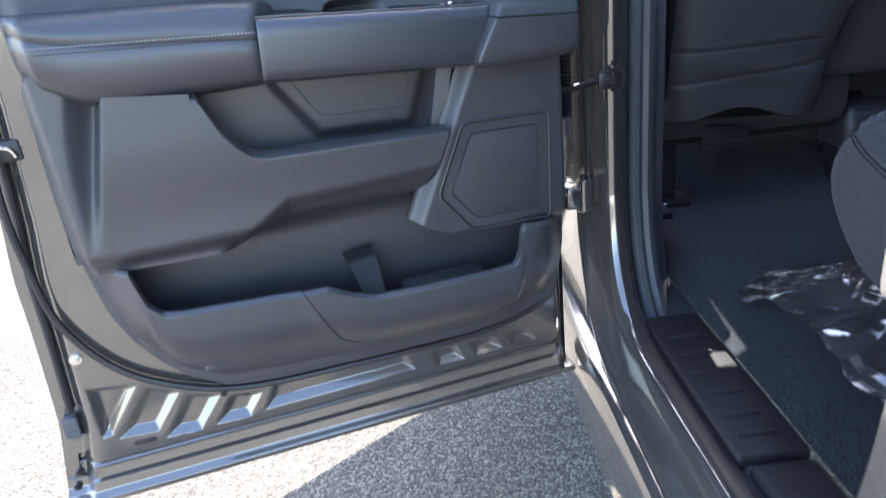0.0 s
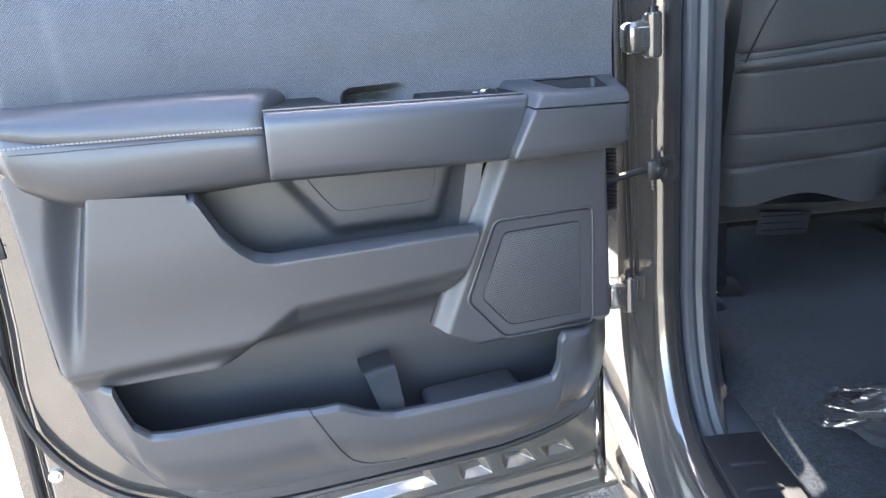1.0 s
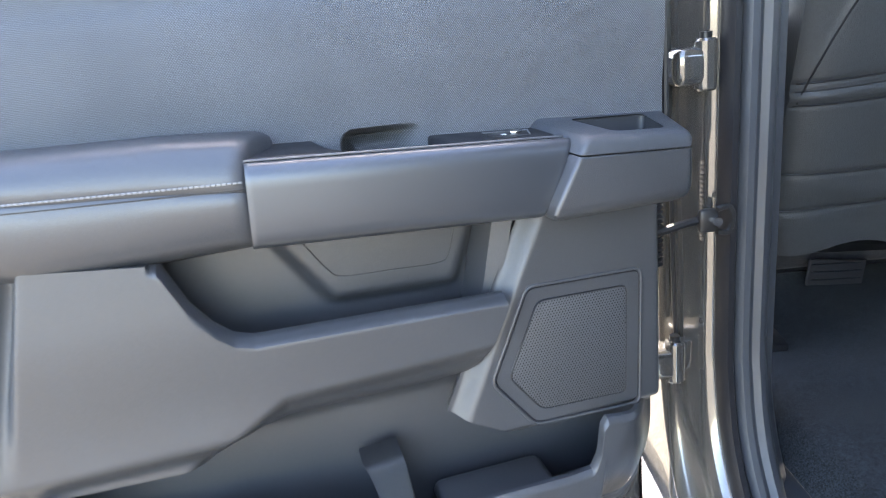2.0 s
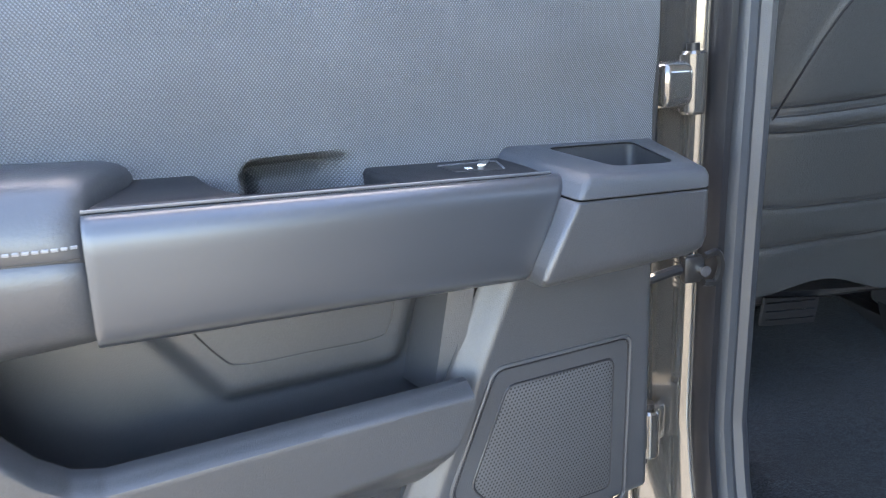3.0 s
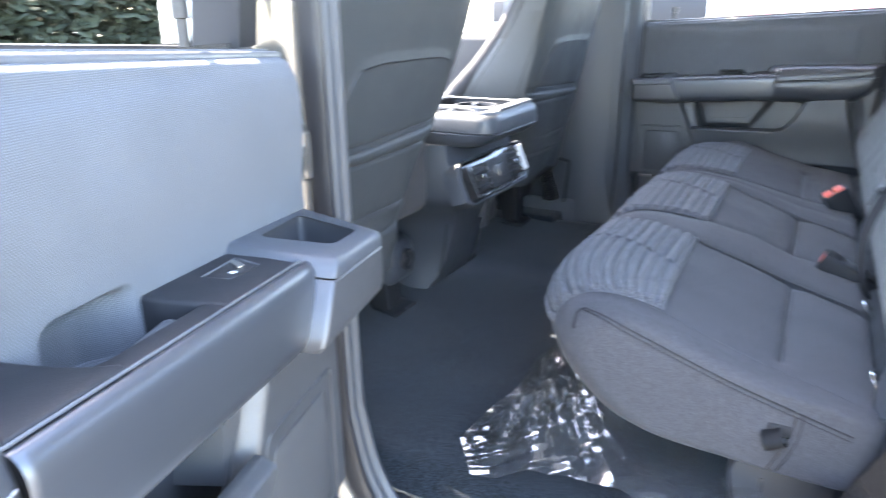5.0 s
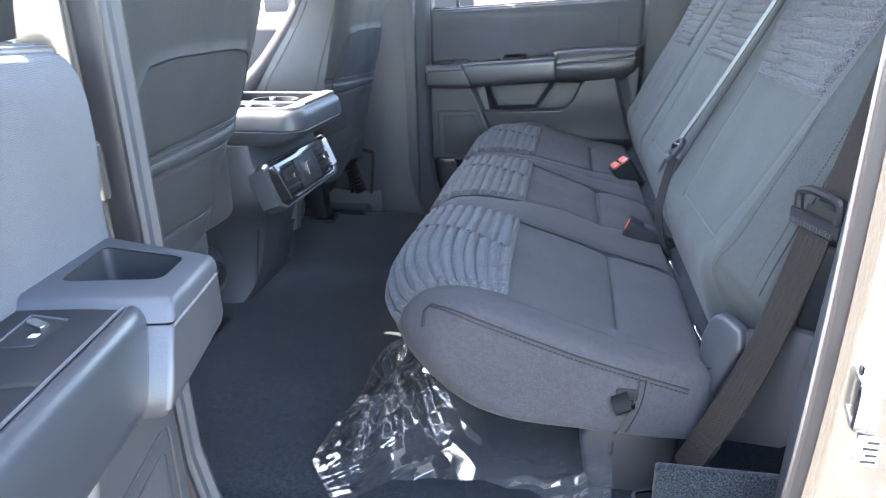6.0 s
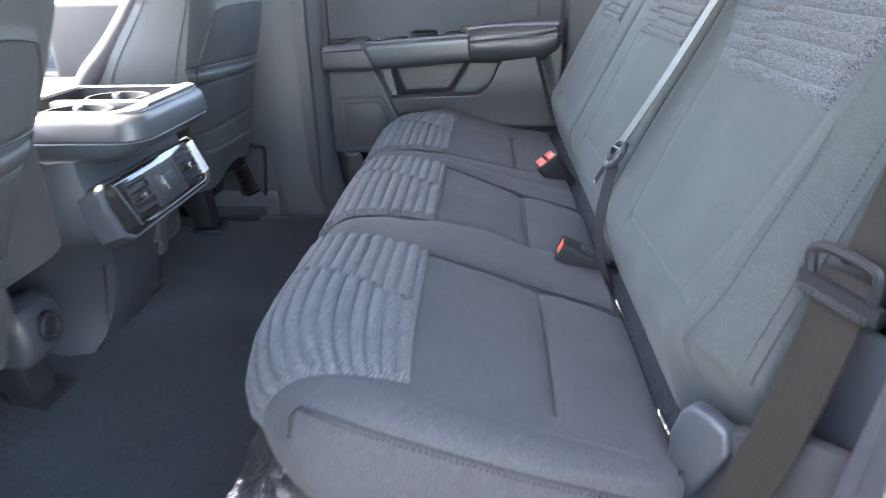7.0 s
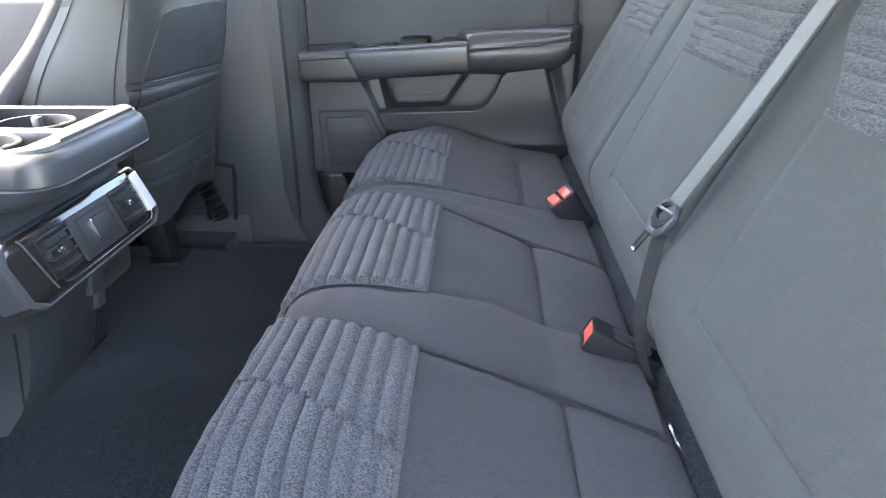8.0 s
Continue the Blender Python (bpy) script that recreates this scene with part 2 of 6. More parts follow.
def sheet(rows, bm=None, close=False, caps=False):
    """A surface through rows of points; close joins each row's end to its start, caps fills the first and last row."""
    bm = bm or bmesh.new()
    vs = [[bm.verts.new(p) for p in r] for r in rows]
    for a, b in zip(vs, vs[1:]):
        n = len(a)
        for i in range(n if close else n - 1):
            j = (i + 1) % n
            q = [a[i], a[j], b[j], b[i]]
            if len({tuple(v.co) for v in q}) >= 3:
                try:
                    bm.faces.new(q)
                except ValueError:
                    pass
    if caps:
        for r in (vs[-1:] if caps == "end" else (vs[0], vs[-1])):
            try:
                bm.faces.new(r)
            except ValueError:
                pass
    return bm


def field(us, lo, hi, fn, nz=40, thick=0.0):
    """A relief over columns u, from lo(u) to hi(u) in z, with the height fn(u, z) in y; thick gives it a back."""
    rows = []
    for u in us:
        a, b = lo(u), hi(u)
        zs = [a + (b - a) * i / nz for i in range(nz + 1)]
        rows.append([(u, fn(u, z), z) for z in zs])
    bm = sheet(rows)
    if thick:
        back = [[(p[0], p[1] - thick, p[2]) for p in r] for r in rows]
        sheet(back, bm)
        for edge, eb in ((rows[0], back[0]), (rows[-1], back[-1]), ([r[0] for r in rows], [r[0] for r in back]), ([r[-1] for r in rows], [r[-1] for r in back])):
            sheet([edge, eb], bm)
        bmesh.ops.remove_doubles(bm, verts=bm.verts, dist=1e-6)
    return bm


def tube(points, radius, sides=8, closed=False, bm=None):
    bm = bm or bmesh.new()
    pts = [Vector(p) for p in points]
    rings = []
    ext = [max(p[k] for p in pts) - min(p[k] for p in pts) for k in range(3)]
    order = sorted(range(3), key=lambda k: ext[k])
    axes = [Vector([1.0 if k == o else 0.0 for k in range(3)]) for o in order]
    for i, p in enumerate(pts):
        a = pts[(i - 1) % len(pts)] if closed or i else p
        b = pts[(i + 1) % len(pts)] if closed or i < len(pts) - 1 else p
        t = (b - a).normalized()
        side = t.cross(axes[0])
        if side.length < 0.05:
            side = t.cross(axes[1])
        side.normalize()
        up = side.cross(t)
        r = radius(i / max(1, len(pts) - 1)) if callable(radius) else radius
        rings.append([p + (side * math.cos(k) + up * math.sin(k)) * r for k in (2 * math.pi * j / sides for j in range(sides))])
    if closed:
        rings.append(rings[0])
    return sheet(rings, bm, close=True, caps=not closed)


def block(lo, hi, bevel=0.004, segs=2, bm=None):
    """A box between two corners with rounded edges."""
    own = bmesh.new()
    bmesh.ops.create_cube(own, size=1)
    for v in own.verts:
        v.co = Vector([(l + h) / 2 + c * (h - l) for l, h, c in zip(lo, hi, v.co)])
    if bevel:
        bmesh.ops.bevel(own, geom=own.edges[:], offset=bevel, segments=segs, affect="EDGES", profile=0.5)
    if bm is None:
        return own
    me = bpy.data.meshes.new("tmp")
    own.to_mesh(me)
    own.free()
    bm.from_mesh(me)
    bpy.data.meshes.remove(me)
    return bm


def prism(poly, axis, a, b, bevel=0.003, segs=2):
    """A polygon, given in the two other axes' order, pushed from a to b along an axis."""
    bm = bmesh.new()

    def at(p, d):
        c = list(p)
        c.insert("xyz".index(axis), d)
        return c
    lower = [bm.verts.new(at(p, a)) for p in poly]
    upper = [bm.verts.new(at(p, b)) for p in poly]
    bm.faces.new(lower), bm.faces.new(upper)
    for i in range(len(poly)):
        j = (i + 1) % len(poly)
        bm.faces.new((lower[i], lower[j], upper[j], upper[i]))
    bmesh.ops.recalc_face_normals(bm, faces=bm.faces)
    if bevel:
        bmesh.ops.bevel(bm, geom=bm.edges[:], offset=bevel, segments=segs, affect="EDGES", profile=0.5)
    return bm


def step(a, b, x):
    t = min(1.0, max(0.0, (x - a) / (b - a)))
    return t * t * (3 - 2 * t)


def lerp(points, x):
    """Straight lines through (x, y) pairs."""
    if x <= points[0][0]:
        return points[0][1]
    for (a, p), (b, q) in zip(points, points[1:]):
        if x <= b:
            return p + (q - p) * (x - a) / (b - a) if b > a else q
    return points[-1][1]


def curve(points, n=8):
    """A smooth line through the points."""
    pts = [Vector(p) for p in points]
    out = []
    for i in range(len(pts) - 1):
        p0, p1, p2, p3 = pts[max(0, i - 1)], pts[i], pts[i + 1], pts[min(len(pts) - 1, i + 2)]
        for k in range(n):
            t = k / n
            out.append(0.5 * ((2 * p1) + (p2 - p0) * t + (2 * p0 - 5 * p1 + 4 * p2 - p3) * t * t + (3 * p1 - p0 - 3 * p2 + p3) * t ** 3))
    return out + [pts[-1]]


def seg_dist(p, a, b):
    p, a, b = Vector(p), Vector(a), Vector(b)
    t = max(0.0, min(1.0, (p - a).dot(b - a) / (b - a).length_squared))
    return (p - a - (b - a) * t).length


def line_dist(p, pts):
    return min(seg_dist(p, a, b) for a, b in zip(pts, pts[1:]))


def inside(p, poly):
    x, y = p
    hit = False
    for (x1, y1), (x2, y2) in zip(poly, poly[1:] + poly[:1]):
        if (y1 > y) != (y2 > y) and x < (x2 - x1) * (y - y1) / (y2 - y1) + x1:
            hit = not hit
    return hit


def signed(p, poly):
    """Distance into (plus) or out of (minus) a polygon."""
    d = line_dist(p, poly + poly[:1])
    return d if inside(p, poly) else -d


def spaced(a, b, n):
    return [a + (b - a) * i / n for i in range(n + 1)]


# ---------------------------------------------------------------- ground and distance
bm = bmesh.new()
bmesh.ops.create_grid(bm, x_segments=8, y_segments=8, size=400)
whole("ground", bm, asphalt(), "grey asphalt of a car park, partly in sun", "ground", kind="structure", smooth=False)

# ---------------------------------------------------------------- open rear door
# along x: from the hinge to the latch edge; y: into the cab; z: up
DOOR_POSE = pose(-0.922, 0.002, 0, 0, 0, 195)
door = thing("rear_door", "open grey rear truck door with dark plastic trim panel", "door", DOOR_POSE)

EDGE = [(0.545, 0.931), (0.676, 0.905), (0.83, 0.893), (0.93, 0.888), (1.011, 0.876), (1.171, 0.862), (1.40, 0.85)]
RIBS = [((0.320, 0.656), (0.307, 0.614)), ((0.245, 0.653), (0.233, 0.616)), ((0.174, 0.650), (0.159, 0.619)), ((0.106, 0.649), (0.090, 0.618))]
POCKETS = [[(0.845, 0.744), (0.773, 0.730), (0.831, 0.650), (0.848, 0.649)], [(0.764, 0.721), (0.716, 0.699), (0.764, 0.636), (0.826, 0.641)],
           [(0.709, 0.691), (0.657, 0.675), (0.702, 0.617), (0.759, 0.620)], [(0.644, 0.670), (0.591, 0.661), (0.622, 0.617), (0.679, 0.620)],
           [(0.575, 0.668), (0.345, 0.668), (0.330, 0.624), (0.598, 0.623)]]
for (a, b), (c, d) in zip(RIBS, RIBS[1:]):
    POCKETS.append([(a[0] - 0.016, a[1] - 0.004), (c[0] + 0.004, c[1] - 0.002), (d[0] + 0.004, d[1] + 0.002), (b[0] - 0.016, b[1] - 0.002)])
HEM = [(0.545, 0.034), (0.549, 0.034), (0.556, 0.024), (0.572, 0.020), (0.575, 0.012), (0.590, 0.009), (0.593, 0.014), (0.598, 0.014), (0.602, 0.008), (0.612, 0.008), (0.617, 0.017), (1.5, 0.017)]


def sheet_metal(u, z):
    n = lerp(HEM, z)
    if z < 0.76:
        for q in POCKETS:
            n -= 0.012 * min(1.0, max(0.0, signed((u, z), q) / 0.013))
    e = lerp(EDGE, z)
    n -= 0.028 * step(e - 0.05, e - 0.025, u)
    n -= 0.02 * (1 - step(0.034, 0.055, u))
    return n


us = [0.034 + 0.906 * i / 420 for i in range(421)]
rows = []
for z in spaced(0.545, 0.62, 50) + spaced(0.6212, 0.77, 110) + spaced(0.78, 1.40, 40):
    e = lerp(EDGE, z)
    rows.append([(u * e / 0.94, sheet_metal(u * e / 0.94, z), z) for u in us])
bm = sheet(rows)
part("inner_panel", bm, PAINT, door, "painted pressed-steel inner door panel with slanted ribs")
rows = []
for z in spaced(0.54, 1.40, 30):
    e = lerp(EDGE, z) + 0.004
    bow = -0.03 - 0.035 * math.sin(math.pi * (z - 0.45) / 1.1)
    rows.append([(0.022, -0.012, z), (0.018, bow + 0.01, z), (0.024, bow, z), (e * 0.5, bow - 0.004, z), (e - 0.006, bow, z), (e, bow + 0.008, z), (e - 0.001, -0.012, z), (e - 0.022, -0.012, z)])
bm = sheet(rows)
part("outer_skin", bm, PAINT, door, "grey metallic outer door skin")
bm = block((0.02, -0.055, 0.535), (0.93, 0.030, 0.548), 0.004)
part("bottom_hem", bm, PAINT, door)

# rubber seal round the trim
OUT = [(0.055, 1.395), (0.05, 1.1), (0.052, 0.85), (0.062, 0.735), (0.105, 0.695), (0.228, 0.672), (0.443, 0.675), (0.56, 0.679), (0.64, 0.690), (0.705, 0.714),
       (0.769, 0.753), (0.815, 0.807), (0.845, 0.875), (0.853, 0.95), (0.856, 1.02), (0.850, 1.10), (0.832, 1.211), (0.81, 1.395)]
ring = curve([(u, 0.03, z) for u, z in OUT], 6)
part("door_seal", tube(ring, 0.0058, 8), RUBBER, door, "black rubber door seal")

part("edge_seal", tube([(lerp(EDGE, z) - 0.020, -0.004, z) for z in spaced(0.70, 1.38, 30)], 0.0055, 8), RUBBER, door, "rubber strip along the latch edge")
bumper = part("corner_bumper", block((0.878, -0.010, 0.652), (0.898, 0.004, 0.692), 0.003, 2), PLASTIC_LIGHT, door, "pale ribbed corner bumper")
for i in range(5):
    part("bumper_rib", tube([(0.877, 0.003, 0.657 + i * 0.0076), (0.899, 0.003, 0.660 + i * 0.0076)], 0.0026, 6), PLASTIC_LIGHT, bumper)

# backing of the trim: the deep faces behind pockets and recess
TRAPO = [(0.467, 1.16), (0.42, 1.09), (0.3, 1.085), (0.27, 1.16)]


def trim_low(u):
    return lerp([(0.055, 0.74), (0.083, 0.705), (0.13, 0.688), (0.228, 0.678), (0.443, 0.682), (0.56, 0.686), (0.640, 0.697), (0.690, 0.728), (0.725, 0.766), (0.752, 0.809), (0.776, 0.865), (0.787, 0.930), (0.793, 0.99)], u)


def backing(u, z):
    n = 0.05
    d = signed((u, z), TRAPO)
    n += 0.014 * step(-0.022, -0.004, d)
    n -= 0.018 * step(0.99, 0.93, z)
    n = min(n, 0.02 + 0.5 * max(0.0, 0.790 - u))
    return n


bm = field(spaced(0.055, 0.788, 170), trim_low, lambda u: 1.18, backing, 150)
part("trim_backing", bm, PLASTIC, door, "dark grey grained plastic trim back")
rim = curve([(u, z, 0) for u, z in ((0.470, 1.175), (0.4535, 1.155), (0.428, 1.115), (0.412, 1.1035), (0.36, 1.1005), (0.312, 1.0985), (0.298, 1.106), (0.288, 1.14), (0.284, 1.16))], 6)
part("recess_seam", tube([(p.x, backing(p.x, p.y) + 0.0002, p.y) for p in rim], 0.0007, 5), RUBBER, door)

# map pocket along the bottom
LIP = [(0.06, 0.893), (0.105, 0.899), (0.152, 0.903), (0.158, 0.895), (0.163, 0.86), (0.172, 0.842), (0.20, 0.839), (0.32, 0.840), (0.395, 0.843), (0.43, 0.855), (0.462, 0.873),
       (0.50, 0.874), (0.66, 0.884), (0.685, 0.889), (0.700, 0.906), (0.712, 0.955), (0.76, 0.962), (0.793, 0.992)]
SPLIT = [(0.501, 0.88), (0.49, 0.855), (0.462, 0.79), (0.448, 0.772), (0.43, 0.762), (0.385, 0.757)]


def pocket(u, z):
    lo, hi = trim_low(u), lerp(LIP, u)
    peak = 0.132 - 0.045 * step(0.70, 0.765, u) - 0.05 * step(0.12, 0.06, u) if u > 0.12 else 0.132 - 0.06 * step(0.12, 0.055, u)
    k = (z - lo) / max(0.02, hi - lo)
    n = 0.024 + 0.016 * step(0.0, 0.05, k) + (peak - 0.040) * (1 - (1 - min(1, max(0.0, k - 0.14) * 1.5)) ** 2.0)
    if u > 0.70:
        n -= 0.045 * step(0.735, 0.790, u)
    n -= 0.006 * step(hi - 0.006, hi + 0.001, z)
    n += 0.005 * step(0.03, 0.0, -signed((u, z), [(0.50, 0.90), (0.462, 0.79), (0.43, 0.762), (0.17, 0.775), (0.13, 0.90)])) if u < 0.52 else 0
    return max(n, 0.02)


us = sorted(set([round(q, 4) for q in spaced(0.06, 0.788, 206)] + [0.154, 0.156, 0.158, 0.16, 0.162, 0.164, 0.70, 0.703, 0.706, 0.709, 0.712]))
part("map_pocket", field(us, trim_low, lambda u: lerp(LIP, u), pocket, 70, thick=0.006), PLASTIC, door, "moulded door map pocket with bottle holder")
bm = block((0.12, 0.04, 0.765), (0.66, 0.095, 0.775), 0.003)
part("pocket_floor", bm, PLASTIC, door)
rim = curve([(u, z, 0) for u, z in SPLIT], 8)
part("pocket_seam", tube([(p.x, pocket(p.x, min(p.y, lerp(LIP, p.x))) + 0.0003, p.y) for p in rim], 0.0011, 5), RUBBER, door)
bm = sheet([[(0.425, 0.045, 0.886), (0.425, 0.075, 0.884), (0.420, 0.085, 0.876), (0.395, 0.118, 0.775)],
            [(0.380, 0.045, 0.890), (0.380, 0.075, 0.888), (0.378, 0.085, 0.880), (0.372, 0.118, 0.775)],
            [(0.376, 0.045, 0.775), (0.376, 0.075, 0.775), (0.374, 0.085, 0.775), (0.368, 0.110, 0.775)]])
bmesh.ops.solidify(bm, geom=bm.faces[:], thickness=0.004)
part("pocket_divider", bm, PLASTIC, door)
bm = block((0.205, 0.045, 0.80), (0.345, 0.118, 0.822), 0.012, 3)
part("bottle_rest", bm, PLASTIC, door)

# padded middle panel
TOPLIP = [(0.259, 1.073), (0.40, 1.078), (0.507, 1.081), (0.525, 1.087), (0.540, 1.101), (0.556, 1.124), (0.574, 1.168), (0.66, 1.178), (0.70, 1.186), (0.745, 1.214), (0.777, 1.19), (0.785, 1.12), (0.790, 1.05), (0.793, 0.96)]


def mid_low(u):
    return lerp([(0.259, 1.06), (0.285, 1.0), (0.33, 0.944), (0.60, 0.948), (0.74, 0.953), (0.765, 0.95), (0.793, 0.945)], u)


def middle(u, z):
    n = 0.130 + 0.010 * step(1.0, 1.12, z)
    top = lerp([(0.27, 1.012), (0.49, 1.006), (0.56, 0.962), (0.60, 0.955)], u)
    if u < 0.60:
        n -= 0.050 * step(top, 0.938, z) * step(0.60, 0.54, u) + 0.014 * step(top + 0.012, top - 0.012, z) * step(0.60, 0.54, u)
    n -= 0.020 * step(0.985, 0.955, z)
    wide = 0.681 + 0.28 * (1.17 - z)
    scoop = 0.034 * step(0.975, 1.15, z)
    n -= scoop * step(wide - 0.002, wide + 0.012, u) - 0.65 * scoop * step(wide + 0.010, wide + 0.020 + 0.026 * step(0.975, 1.15, z), u)
    n -= 0.095 * step(0.748, 0.795, u)
    hi = lerp(TOPLIP, u)
    if u < 0.58:
        n -= 0.016 * step(hi - 0.009, hi + 0.002, z)
    return max(0.03, n)


us = sorted(set(round(q, 4) for q in spaced(0.259, 0.793, 230)))
part("middle_panel", field(us, mid_low, lambda u: lerp(TOPLIP, u), middle, 70, thick=0.007), PLASTIC, door, "soft dark grey middle trim panel")

# speaker panel
def spk_low(u):
    return lerp([(0.058, 0.885), (0.10, 0.886), (0.247, 0.899), (0.262, 0.902), (0.325, 0.938)], u)


def spk_high(u):
    return lerp([(0.208, 1.16), (0.222, 1.155), (0.235, 1.13), (0.325, 0.941)], u)


def spk(u, z):
    d = spk_high(u) - z if u > 0.215 else 1
    left = seg_dist((u, z), (0.228, 1.15), (0.325, 0.939)) if u > 0.18 else 1
    n = 0.112 - 0.016 * step(0.024, 0.003, left)
    n -= 0.02 * step(0.907, 0.885, z) + 0.03 * step(0.075, 0.055, u)
    return n


part("speaker_panel", field(spaced(0.058, 0.325, 90), spk_low, spk_high, spk, 90, thick=0.006), PLASTIC, door, "plastic speaker surround with bevelled edge")
CX, CZ = 0.18, 0.985


def rounded_poly(poly, r, n=5):
    out = []
    for i, p in enumerate(poly):
        p = Vector(p)
        a_, b_ = Vector(poly[i - 1]), Vector(poly[(i + 1) % len(poly)])
        p0 = p + (a_ - p).normalized() * min(r, (a_ - p).length * 0.45)
        p1 = p + (b_ - p).normalized() * min(r, (b_ - p).length * 0.45)
        for k in range(n + 1):
            t = k / n
            q = p0 * (1 - t) ** 2 + p * 2 * t * (1 - t) + p1 * t * t
            out.append((q.x, q.y))
    return out


SPK = [(0.094, 1.066), (0.230, 1.070), (0.277, 0.967), (0.230, 0.904), (0.099, 0.899)]


def inward(poly, d):
    """The polygon with each side moved in by d."""
    out = []
    for i, p in enumerate(poly):
        p = Vector(p)
        a_, b_ = (p - Vector(poly[i - 1])).normalized(), (Vector(poly[(i + 1) % len(poly)]) - p).normalized()
        na, nb = Vector((a_.y, -a_.x)), Vector((b_.y, -b_.x))
        bis = (na + nb).normalized()
        out.append(tuple(p + bis * (d / max(0.3, bis.dot(na)))))
    return out


if (Vector(inward(SPK, 0.01)[0]) - Vector((CX, CZ))).length > (Vector(SPK[0]) - Vector((CX, CZ))).length:
    SPK = SPK[::-1]
part("speaker_rim", tube([(u, 0.1117, z) for u, z in rounded_poly(SPK, 0.010)], 0.0020, 8, closed=True), PLASTIC, door)
part("rim_groove", tube([(u, 0.1122, z) for u, z in rounded_poly(inward(SPK, 0.0026), 0.009)], 0.0008, 5, closed=True), RUBBER, door)
part("grille_edge", tube([(u, 0.1120, z) for u, z in rounded_poly(inward(SPK, 0.0180), 0.008)], 0.0012, 5, closed=True), RUBBER, door)
part("speaker_grille", prism(rounded_poly(inward(SPK, 0.0185), 0.008, 3), "y", 0.106, 0.1130, 0.001), GRILLE, door, "perforated plastic speaker grille")

# vertical spear between recess and speaker panel
bm = sheet([[(0.258, 0.05, 1.165), (0.250, 0.093, 1.165), (0.228, 0.097, 1.165)], [(0.285, 0.05, 1.05), (0.276, 0.093, 1.05), (0.258, 0.097, 1.05)]])
part("recess_end", bm, PLASTIC, door)


# armrest pad
def pad_section(u):
    k = step(0.760, 0.732, u)
    front = 0.150 - 0.018 * (1 - k)
    bot = lerp([(0.47, 1.163), (0.66, 1.161), (0.70, 1.168), (0.76, 1.208)], u)
    rise = 0.008 * (u - 0.47) / 0.28
    zs = 1.2225 + 0.050 * (u - 0.49)
    sec = [(0.05, 1.262), (0.085, 1.266), (0.112, 1.267), (0.128, 1.264), (0.140, 1.257), (0.1465, zs + 0.018), (front - 0.0006, zs + 0.009), (front - 0.001, zs + 0.003), (front - 0.0024, zs), (front - 0.0005, zs - 0.003), (front, 1.210), (front - 0.001, 1.20),
           (front - 0.006, 1.182), (front - 0.018, 1.170), (front - 0.04, 1.163), (0.05, 1.163)]
    out = []
    for n, z in sec:
        zz = bot + (z - 1.163) * (1.2655 + 0.003 * step(0.47, 0.56, u) + 1.3 * rise - bot) / (1.267 - 1.163)
        out.append((u, 0.04 + (min(n, front) - 0.04) * (0.80 + 0.20 * k), zz))
    return out


us = spaced(0.466, 0.490, 10) + spaced(0.50, 0.72, 16) + spaced(0.725, 0.760, 12)
rows = [pad_section(u) for u in us]
PAD_END = [(0.04, 0.452), (0.088, 0.4626), (0.150, 0.486)]
for i, row in enumerate(rows):
    e_ = us[i] - us[0]
    soft_ = 1 - math.sqrt(max(0.0, 1 - (1 - min(1.0, e_ / 0.022)) ** 2))
    out = []
    for u, n, z in row:
        end = lerp(PAD_END, n)
        u2 = end + (u - us[0]) * (0.58 - end) / (0.58 - us[0]) if u < 0.58 else u
        out.append((u2, 0.04 + (n - 0.04) * (1 - 0.05 * soft_), 1.205 + (z - 1.205) * (1 - 0.20 * soft_) if z > 1.205 else z + 0.006 * soft_))
    rows[i] = out
pad = part("armrest_pad", sheet(rows, caps=True), LEATHER, door, "padded grey vinyl armrest with pale stitching")
pad_tree = BVHTree.FromPolygons([v.co for v in pad.data.vertices], [q.vertices for q in pad.data.polygons])


def on_pad(u, z, lift):
    hit = pad_tree.ray_cast(Vector((u, 0.4, z)), Vector((0, -1, 0)))[0]
    return Vector((u, hit.y + lift, z))


bm = bmesh.new()
for i in range(60):
    u = 0.490 + i * 0.0043
    z = 1.2290 + 0.054 * (u - 0.49)
    tube([on_pad(u, z, 0.0007), on_pad(u + 0.0030, z + 0.0003, 0.0007)], 0.0010, 5, bm=bm)
part("stitching", bm, THREAD, door, "pale grey stitch line")
part("pad_seam", tube([on_pad(u, 1.2226 + 0.052 * (u - 0.49), -0.0002) for u in spaced(0.490, 0.748, 40)], 0.0008, 5), RUBBER, door)

# satin insert
INS = [(0.137, 1.230), (0.1385, 1.2422), (0.1400, 1.2436), (0.1425, 1.2440), (0.1455, 1.2432), (0.1485, 1.2410), (0.1508, 1.2378), (0.1524, 1.2335), (0.1532, 1.228), (0.1535, 1.222), (0.1535, 1.20), (0.153, 1.185), (0.1515, 1.178), (0.149, 1.1735), (0.145, 1.170), (0.139, 1.1675), (0.132, 1.1665), (0.07, 1.164)]


def slant(z):
    return 0.036 * (1.2425 - z) / 0.08


def fall(u):
    """The armrest's front line drops towards the hinge."""
    return -0.064 * (0.486 - u)


